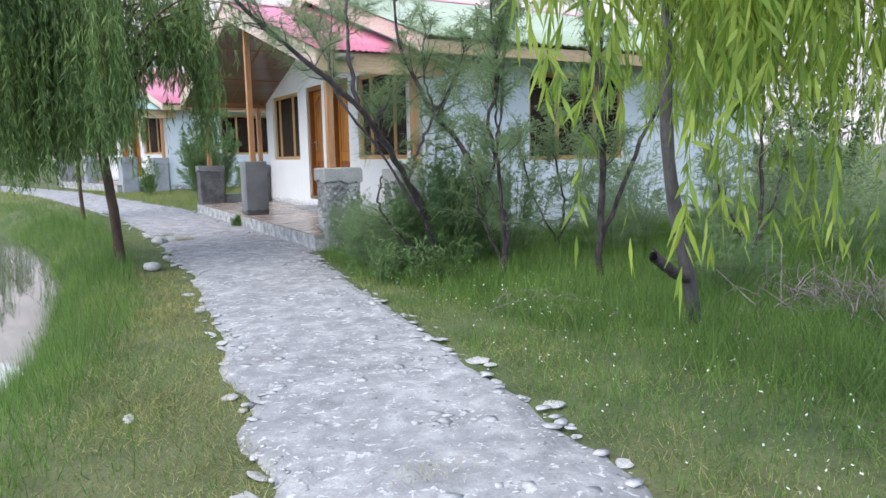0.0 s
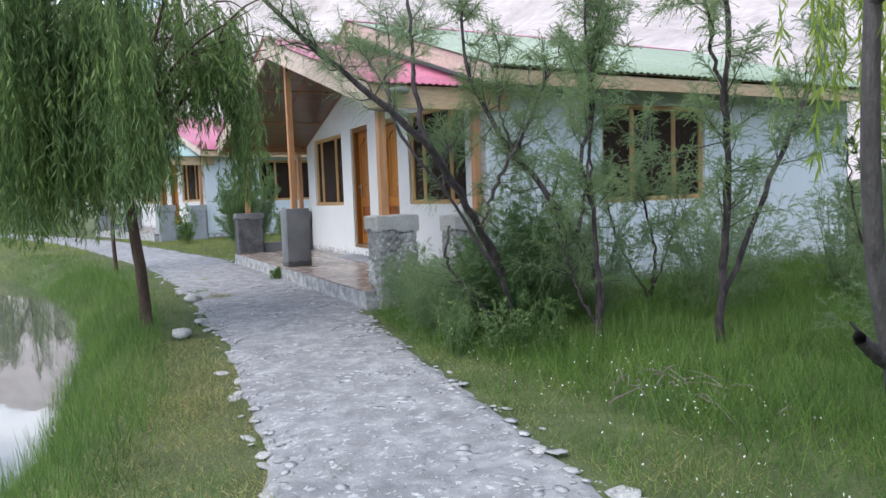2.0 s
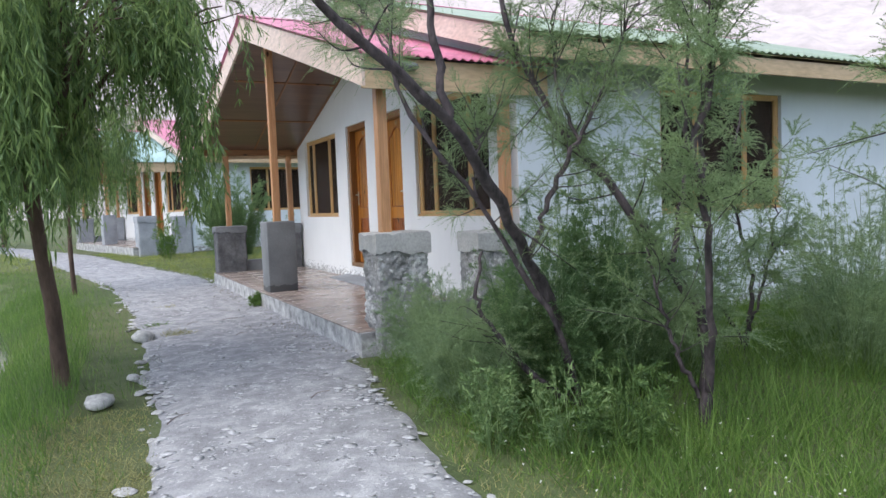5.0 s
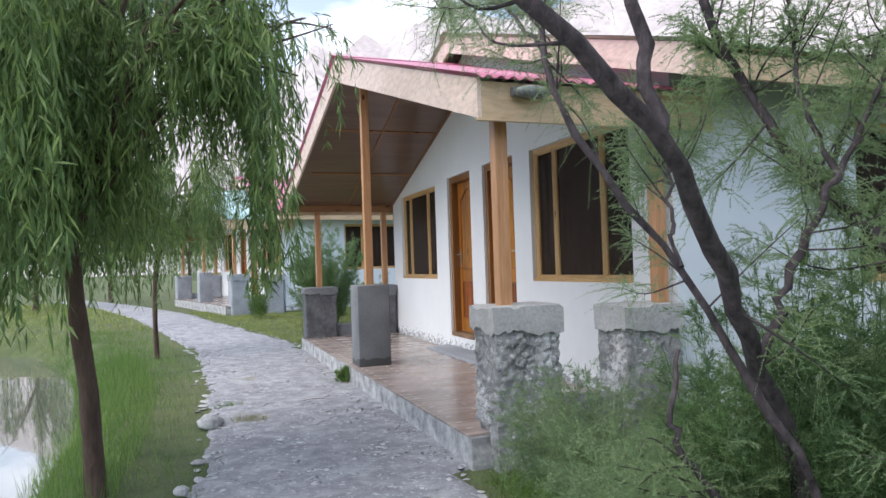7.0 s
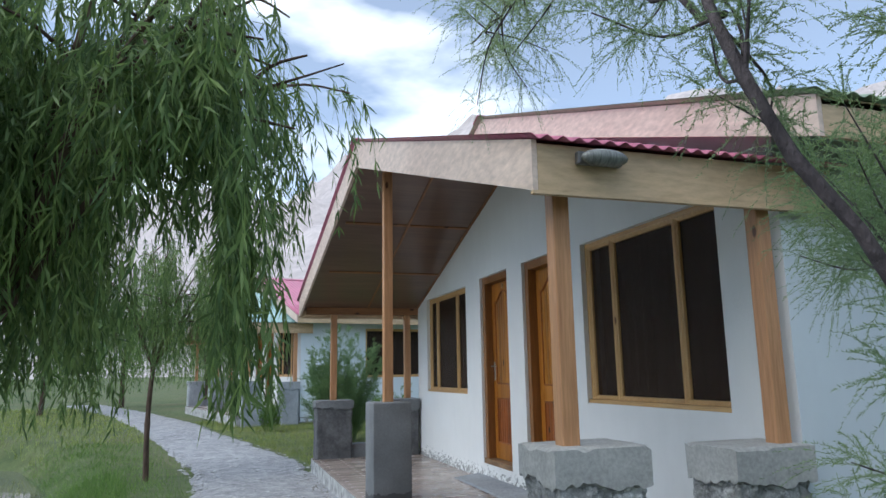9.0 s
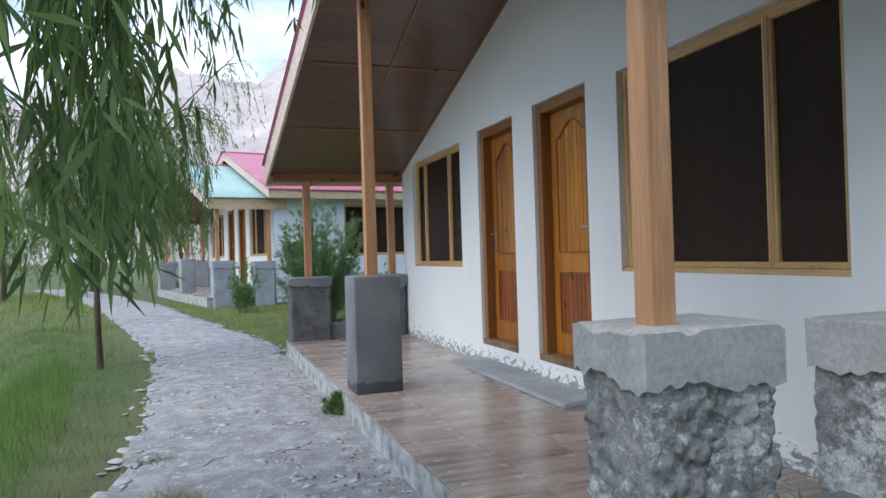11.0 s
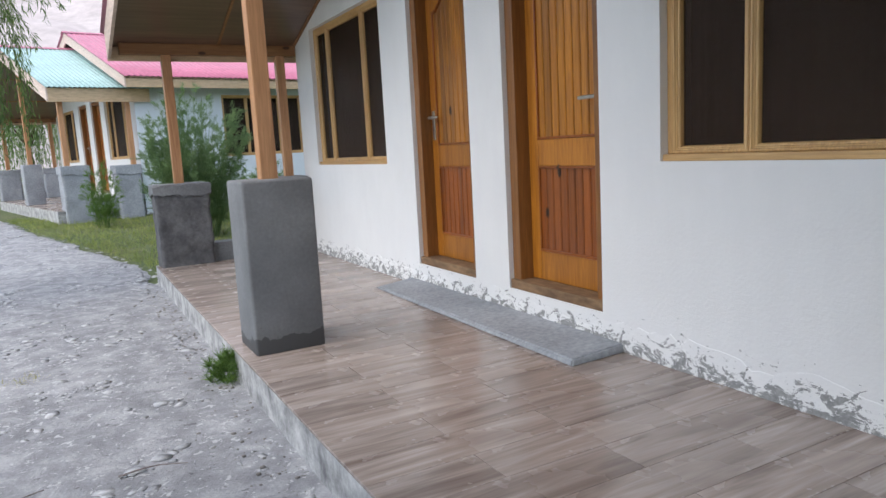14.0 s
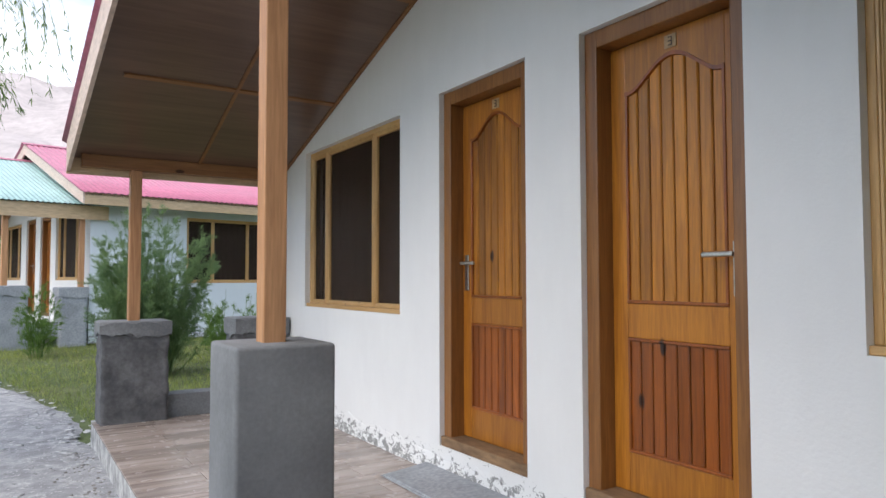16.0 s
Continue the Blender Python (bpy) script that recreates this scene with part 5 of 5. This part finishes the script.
bush("grass_clump", (-1.75, 11.0, 0.14), (0.35, 0.40, 1.1), 12000, 38, (0.07, 0.0045), M_GRASS, "tall pale clump by the far porch", category="plant", upright=1.2, wide=0.45, stems=40, stem_r=0.003)
bush("grass_tuft", (-1.63, 1.25, 0.02), (0.055, 0.075, 0.20), 900, 39, (0.07, 0.004), M_GRASS, "small grass tuft at the porch edge", category="plant", upright=1.4, wide=0.5, stems=14, stem_r=0.002)
bush("tree", (8.6, -2.7, 0), (1.3, 1.3, 3.3), 14000, 40, (0.09, 0.02), M_BUSH, "dark leafy tree behind the house", category="tree", wide=0.35, spray=24)

# broken limb low on the old willow
rng = np.random.default_rng(50)
t = Tubes(9)
t.add(bezier([(-0.10, -0.02, 0.36), (-0.28, -0.06, 0.42), (-0.42, -0.10, 0.49), (-0.58, -0.14, 0.57)], 10), 0.042, 0.03, 0.10, rng)
t.add(bezier([(-0.36, -0.09, 0.46), (-0.44, -0.06, 0.56), (-0.50, -0.05, 0.62)], 6), 0.016, 0.006, 0.1, rng)
part("broken_limb", t.mesh("broken_limb", M_DARKBARK), None, old_willow, "dark broken stub of a limb")

# dry brushwood heap
rng = np.random.default_rng(51)
brush = Tubes(4)
for _ in range(160):
    a = rng.normal(0, (0.32, 0.28, 0.0))
    a[2] = rng.uniform(0.0, 0.1)
    w = unit(rng.normal(0, 1, 3) * (1, 1, 0.7) + (0, 0, 0.5))
    ln = rng.uniform(0.2, 0.55)
    brush.add(bezier([a, a + w * ln * 0.5 + rng.normal(0, 0.03, 3), a + w * ln + rng.normal(0, 0.05, 3)], 5), 0.006, 0.002)
dry = part("brushwood", brush.mesh("brushwood", M_DRYWOOD), None)
dry.matrix_world = pose(0.45, -8.1, 0.02)
tagged(dry, "grey heap of dry thorny brushwood in the grass", "brushwood", kind="stuff")
for x, y, a in ((-1.35, -6.6, 20), (-1.15, -6.9, 70)):
    t = Tubes(5)
    for _ in range(14):
        p = rng.normal(0, (0.22, 0.12, 0.0))
        p[2] = 0.03
        e = p + rng.normal(0, (0.25, 0.12, 0.03))
        t.add(bezier([p, (p + e) / 2 + (0, 0, 0.03), e], 5), 0.005, 0.002)
    ob = part("fallen_twigs", t.mesh("fallen_twigs", M_DRYWOOD), None)
    ob.matrix_world = pose(x, y, 0.03, 0, 0, a)
    tagged(ob, "scatter of dry grey fallen twigs in grass", "twigs", kind="stuff")


# ---- grass ----
def grass(name, count, xr, yr, height, width, seed, material, label, keep, lean=0.35):
    rng = np.random.default_rng(seed)
    x, y = rng.uniform(*xr, count), rng.uniform(*yr, count)
    ok = keep(x, y, rng)
    x, y = x[ok], y[ok]
    n = len(x)
    clump = np.array([noise.noise(Vector((a * 1.7, b * 1.7, seed))) for a, b in zip(x, y)])
    h = height * rng.uniform(0.45, 1.25, n) * (1 + 0.9 * clump)
    base = np.stack((x, y, land(x, y) - 0.01), -1)
    w = unit(np.stack((rng.normal(0, lean, n), rng.normal(0, lean, n), np.ones(n)), -1))
    sd = unit(np.cross(w, rng.normal(0, 1, (n, 3))))
    ob = part(name, needle_mesh(name, base, w, sd, h, width, material, rng.uniform(0, 0.35, (n, 1))), None)
    return tagged(ob, label, "grass", kind="stuff")


def off_path(x, y, gap=0.02):
    return (x < along(y, PATH_L) - gap) | (x > along(y, PATH_R) + gap)


def on_bank(x, y):
    return (x > along(y, SHORE) - 0.12) & (x < along(y, PATH_L) + 0.05)


def near_path(x, y):
    return np.minimum(np.abs(x - along(y, PATH_L)), np.abs(x - along(y, PATH_R)))


def clear_of_house(x, y):
    return ~((x > -1.62) & (y > -2.72) & (y < 5.0))


grass("bank_grass", 110000, (-7.5, -2.9), (-11.5, 10), 0.13, 0.005, 71, M_GRASS, "green grass on the pond bank", lambda x, y, r: on_bank(x, y) & (r.uniform(0, 1, len(x)) < np.clip(0.12 + 0.9 * near_path(x, y), 0, 1)))
grass("tall_bank_grass", 42000, (-7.5, -3.4), (-11.5, 6), 0.27, 0.006, 72, M_GRASS, "tall grass along the water's edge", lambda x, y, r: on_bank(x, y) & (x < along(y, PATH_L) - 0.42) & (x < along(y, SHORE) + 0.85), 0.22)
grass("reeds", 16000, (-7.6, -4.0), (-11.3, -8.3), 0.40, 0.006, 70, M_GRASS, "tall rushes at the pond's edge", lambda x, y, r: on_bank(x, y) & (x < along(y, SHORE) + 0.55), 0.2)
grass("mown_grass", 130000, (-7.0, -3.0), (-11.5, -3), 0.07, 0.0055, 73, M_DRYGRASS, "cut dry grass beside the path", lambda x, y, r: on_bank(x, y) & (near_path(x, y) < 1.1 * r.uniform(0.2, 1, len(x))), 0.9)
grass("verge_grass", 60000, (-3.5, 1.0), (-11.5, -2.7), 0.10, 0.005, 74, M_GRASS, "short grass beside the path", lambda x, y, r: off_path(x, y) & (x > along(y, PATH_R)) & (x < along(y, PATH_R) + 1.6))
grass("verge_dry_grass", 42000, (-3.5, 0.5), (-11.5, -4.5), 0.07, 0.005, 75, M_DRYGRASS, "cut dry grass on the verge", lambda x, y, r: (x > along(y, PATH_R)) & (x < along(y, PATH_R) + 1.5 * r.uniform(0.2, 1, len(x))), 0.9)
grass("meadow_grass", 105000, (-2.2, 6.5), (-11.5, -2.75), 0.29, 0.006, 76, M_GRASS, "tall meadow grass among the shrubs", lambda x, y, r: x > along(y, PATH_R) + np.clip(0.85 - (y + 7.5) * 0.22, 0.12, 1.2) * r.uniform(0.75, 1.15, len(x)), 0.42)
grass("lawn", 60000, (-4.5, 5.0), (4.95, 14.5), 0.10, 0.008, 77, M_LAWN, "yellowish lawn between the houses", lambda x, y, r: x > along(y, PATH_R) + 0.02)
grass("lawn_dry", 26000, (-4.5, 4.0), (4.95, 14.0), 0.08, 0.007, 78, M_DRYGRASS, "dry yellow blades in the lawn", lambda x, y, r: x > along(y, PATH_R) + 0.02, 0.7)
grass("far_bank_grass", 30000, (-16, -4), (9.5, 26), 0.16, 0.012, 79, M_LAWN, "grass on the far bank", lambda x, y, r: (x < along(y, PATH_L)) & ((y > 12.0) | (x > along(y, SHORE))))
for k, (x, y) in enumerate(((-3.46, -6.75), (-3.36, -8.72), (-3.48, -6.16), (-2.70, 2.0), (-2.9, 0.48), (-2.76, -0.33))):
    grass("path_tuft", 520, (x - 0.16, x + 0.16), (y - 0.09, y + 0.09), 0.10, 0.005, 90 + k, M_DRYGRASS if k % 2 else M_GRASS, "flat tuft of grass growing in the path", lambda a, b, r: np.hypot((a - x) / 0.16, (b - y) / 0.09) < 1, 0.7)

# clover and dandelion heads
rng = np.random.default_rng(81)
heads = []
for _ in range(420):
    y = rng.uniform(-10.5, -5)
    x = along(y, PATH_R) + rng.uniform(0.1, 1.6)
    heads.append((x, y, land(x, y) + rng.uniform(0.05, 0.14)))
h = np.array(heads)
n = len(h)
flo = blade_mesh("clover_flowers", h, unit(rng.normal(0, 1, (n, 3))), unit(rng.normal(0, 1, (n, 3))), 0.014, 0.012, M_FLOWER)
tagged(part("clover_flowers", flo, None), "tiny white clover flowers in the short grass", "flowers", kind="stuff")
for x, y in ((-4.55, -8.75), (-4.35, -8.1)):
    d = tagged(empty_thing("dandelion", pose(x, y, float(land(x, y)) - 0.01)), "white dandelion clock on a thin stem", "flower", "dandelions")
    t = Tubes(5)
    t.add(bezier([(0, 0, 0), (0.01, 0, 0.12), (0, 0.01, 0.25)], 6), 0.003, 0.002)
    part("stem", t.mesh("stem", M_GRASS), None, d)
    a = unit(rng.normal(0, 1, (240, 3)))
    part("clock", blade_mesh("clock", np.zeros((240, 3)) + (0, 0.01, 0.25), a, unit(np.cross(a, rng.normal(0, 1, (240, 3)))), 0.02, 0.003, M_FLOWER), None, d)


# ---- stones ----
def stone_mesh(seed, flat, fine=2):
    bm = bmesh.new()
    bmesh.ops.create_icosphere(bm, subdivisions=fine, radius=0.5)
    for v in bm.verts:
        k = 1 + 0.42 * noise.noise(v.co * 2.9 + Vector((seed * 3.1, 0, 0)))
        v.co = Vector((v.co.x * k, v.co.y * k * 0.72, v.co.z * k * flat))
    me = bpy.data.meshes.new("stone")
    bm.to_mesh(me)
    bm.free()
    me.materials.append(M_STONE)
    me.polygons.foreach_set("use_smooth", [True] * len(me.polygons))
    return me


STONES = [stone_mesh(k, 0.34) for k in range(8)]
rng = np.random.default_rng(91)
for x, y, sc in ((-3.56, -2.86, 0.26), (-3.33, -2.25, 0.13), (-3.12, -0.35, 0.30)):
    ob = part("rock", STONES[int(sc * 20) % 8].copy(), None)
    ob.matrix_world = pose(x, y, float(land(x, y)) + 0.05, 3, 4, 70) @ Matrix.Diagonal((sc, sc, sc * 1.2, 1))
    tagged(ob, "pale rounded river stone in the grass beside the path", "rock", "loose rocks")
for edge, sgn in ((PATH_R, 1), (PATH_L, -1)):
    y = -10.5
    while y < 7.5:
        y += rng.uniform(0.08, 0.34)
        if edge is PATH_R and -2.5 < y < 4.9:
            continue
        sc = 0.05 + 0.12 * rng.uniform() ** 2.2
        x = float(along(y, edge)) + rng.normal(0, 0.05) - sgn * 0.04
        ob = new("stone", STONES[rng.integers(8)])
        ob.parent = path
        ob.matrix_world = pose(x, y, float(land(x, y)) + 0.008, rng.normal(0, 6), rng.normal(0, 6), rng.uniform(50, 130)) @ Matrix.Diagonal((sc, sc, sc * rng.uniform(0.4, 0.65), 1))
# pebbles set in the cement
vs, fs, off = [], [], 0
src = [(np.array([v.co[:] for v in m.vertices]), np.array([p.vertices[:] for p in m.polygons])) for m in (stone_mesh(k, 0.34, 1) for k in range(4))]
for _ in range(7500):
    y = rng.uniform(-10.5, 13)
    l, r = along(y, PATH_L), along(y, PATH_R)
    x = rng.uniform(l + 0.05, min(r, -1.62) - 0.02)
    sc = 0.011 + 0.055 * rng.uniform() ** 4
    a = rng.uniform(0, 6.28)
    v, fc = src[rng.integers(4)]
    q = np.stack((v[:, 0] * math.cos(a) - v[:, 1] * math.sin(a), v[:, 0] * math.sin(a) + v[:, 1] * math.cos(a), v[:, 2] * 0.22), -1) * sc * 1.7
    vs.append(q + (x, y, float(land(x, y)) + 0.0252))
    fs.append(fc + off)
    off += len(v)
peb = part("pebbles", array_mesh("pebbles", np.concatenate(vs), np.concatenate(fs), M_PEBBLE, True), None, path)
tagged(peb, "pale pebbles set in the path", "", kind="stuff")
# crumbs of mortar and earth along the foot of the porch
vs, fs, off = [], [], 0
for _ in range(600):
    y, sc = rng.uniform(-2.3, 4.6), 0.006 + 0.022 * rng.uniform() ** 3
    x = -1.60 - abs(rng.normal(0, 0.14))
    v, fc = src[rng.integers(4)]
    vs.append(v * (1, 1, 1.6) * sc + (x, y, float(land(x, y)) + 0.030))
    fs.append(fc + off)
    off += len(v)
crumbs = part("crumbs", array_mesh("crumbs", np.concatenate(vs), np.concatenate(fs), M_CRUMB, True), None)
tagged(crumbs, "brown crumbs of earth and mortar along the porch edge", "debris", kind="stuff")
# dry sticks on the path
for x, y, a, ln in ((-2.11, 0.29, -5, 0.26), (-2.23, -0.78, 40, 0.16), (-2.57, 0.28, 50, 0.2), (-3.15, -3.52, 50, 0.22), (-2.25, -3.5, 35, 0.2)):
    t = Tubes(5)
    t.add(bezier([(-ln / 2, 0, 0), (0, 0.01, 0.01), (ln / 2, -0.01, 0)], 6), 0.004, 0.002)
    ob = part("stick", t.mesh("stick", M_DRYWOOD), None)
    ob.matrix_world = pose(x, y, float(land(x, y)) + 0.035, 0, 0, a)
    tagged(ob, "thin dry stick lying on the path", "stick", "sticks on the path")

# ---- distance ----
def low_far(p, rng):
    return rng.uniform(0.5, 1.8)


far_tree = willow((-8.5, 21.0, 0.1), ((0, 0, 0), (0.05, 0, 0.9), (0, 0, 1.8)), 0.09,
                  ((1.7, 0.3, 4.0), (0.9, -1.5, 3.6), (-0.2, 1.6, 4.2), (-1.7, 0.5, 3.8), (-1.2, -1.2, 4.0), (0.2, -0.2, 4.9), (1.3, 1.2, 4.2)),
                  430, 14, 0.13, low_far, "full green willow beyond the pond", M_WILLOW, 0.075, wide=0.19, far=True)
for k, (x, y, sc, a) in enumerate(((-6.6, 26, 1.2, 120), (-3.5, 33, 1.2, 10), (3, 36, 1.3, 150),
                                   (13, -3, 1.2, 70), (12, -9, 1.0, 190), (15, -14, 1.2, 300), (11, 6, 1.1, 30), (18, -6, 1.4, 100))):
    ob = copy_thing(far_tree, pose(x, y, float(land(x, y)) - 0.05, 0, 0, a) @ Matrix.Scale(sc, 4))
    ob.scale = (sc, sc, sc)


def mountains():
    """A ring of bare rocky ridges."""
    na, nr = 260, 26
    ang = np.linspace(0, 2 * np.pi, na, endpoint=False)
    v = np.zeros((nr, na, 3))
    for j in range(nr):
        u = j / (nr - 1)
        r = 420 + 1100 * u
        for i, a in enumerate(ang):
            c, s = math.cos(a), math.sin(a)
            ridge = noise.fractal(Vector((c * 2.1, s * 2.1, 0.4)), 0.9, 2.0, 4)
            crag = noise.ridged_multi_fractal(Vector((c * r * 0.006, s * r * 0.006, 1.7)), 0.9, 2.1, 6, 1.0, 2.0)
            north_east = max(0.0, 0.5 + 0.49 * (c * 0.50 + s * 0.866))
            top = 60 + 530 * north_east**5 + 110 * ridge
            v[j, i] = (c * r, s * r, -4 + (u**0.85) * top * (0.80 + 0.16 * crag))
    i, j = np.meshgrid(np.arange(na), np.arange(nr - 1))
    i2 = (i + 1) % na
    f = np.stack((j * na + i, j * na + i2, (j + 1) * na + i2, (j + 1) * na + i), -1).reshape(-1, 4)
    return array_mesh("backdrop", v.reshape(-1, 3), f, M_HAZE_ROCK, False)


M_HAZE_ROCK = mottled("bare_rock_haze_glow", (0.33, 0.29, 0.29), (0.50, 0.45, 0.44), 0.012, 0.95, 0.4, 2.0, 0.08)
# Distance haze is put in as a faint pale emission of the rock.
M_HAZE_ROCK.node_tree.nodes["Principled BSDF"].inputs["Emission Color"].default_value = (0.80, 0.76, 0.80, 1)
M_HAZE_ROCK.node_tree.nodes["Principled BSDF"].inputs["Emission Strength"].default_value = 0.12
tagged(part("backdrop", mountains(), None), "bare pinkish grey mountain ridges around the valley, with a faint haze glow", "mountains", kind="structure")

# ---- porch tiles ----
tile_w, tile_l = 0.196, 0.79
bm = boxed(0, tile_l - 0.0016, 0, tile_w - 0.0016, 0, 0.014, 0.0012, seg=1)
bmesh.ops.recalc_face_normals(bm, faces=bm.faces)
tile_full = bpy.data.meshes.new("tile")
bm.to_mesh(tile_full)
bm.free()
bm = boxed(0, tile_l / 2 - 0.0016, 0, tile_w - 0.0016, 0, 0.014, 0.0012, seg=1)
bmesh.ops.recalc_face_normals(bm, faces=bm.faces)
tile_half = bpy.data.meshes.new("tile_half")
bm.to_mesh(tile_half)
bm.free()
for me in (tile_full, tile_half):
    me.materials.append(M_TILE)
row, y = 0, -2.45
while y < 4.75:
    lay = [(-1.58, tile_full), (-0.79, tile_full)] if row % 2 else [(-1.58, tile_half), (-1.185, tile_full), (-0.395, tile_half)]
    for x, me in lay:
        ob = new("tile", me)
        ob.parent = slab_1
        ob.matrix_basis = pose(x, y, 0.2075)
    row, y = row + 1, y + tile_w
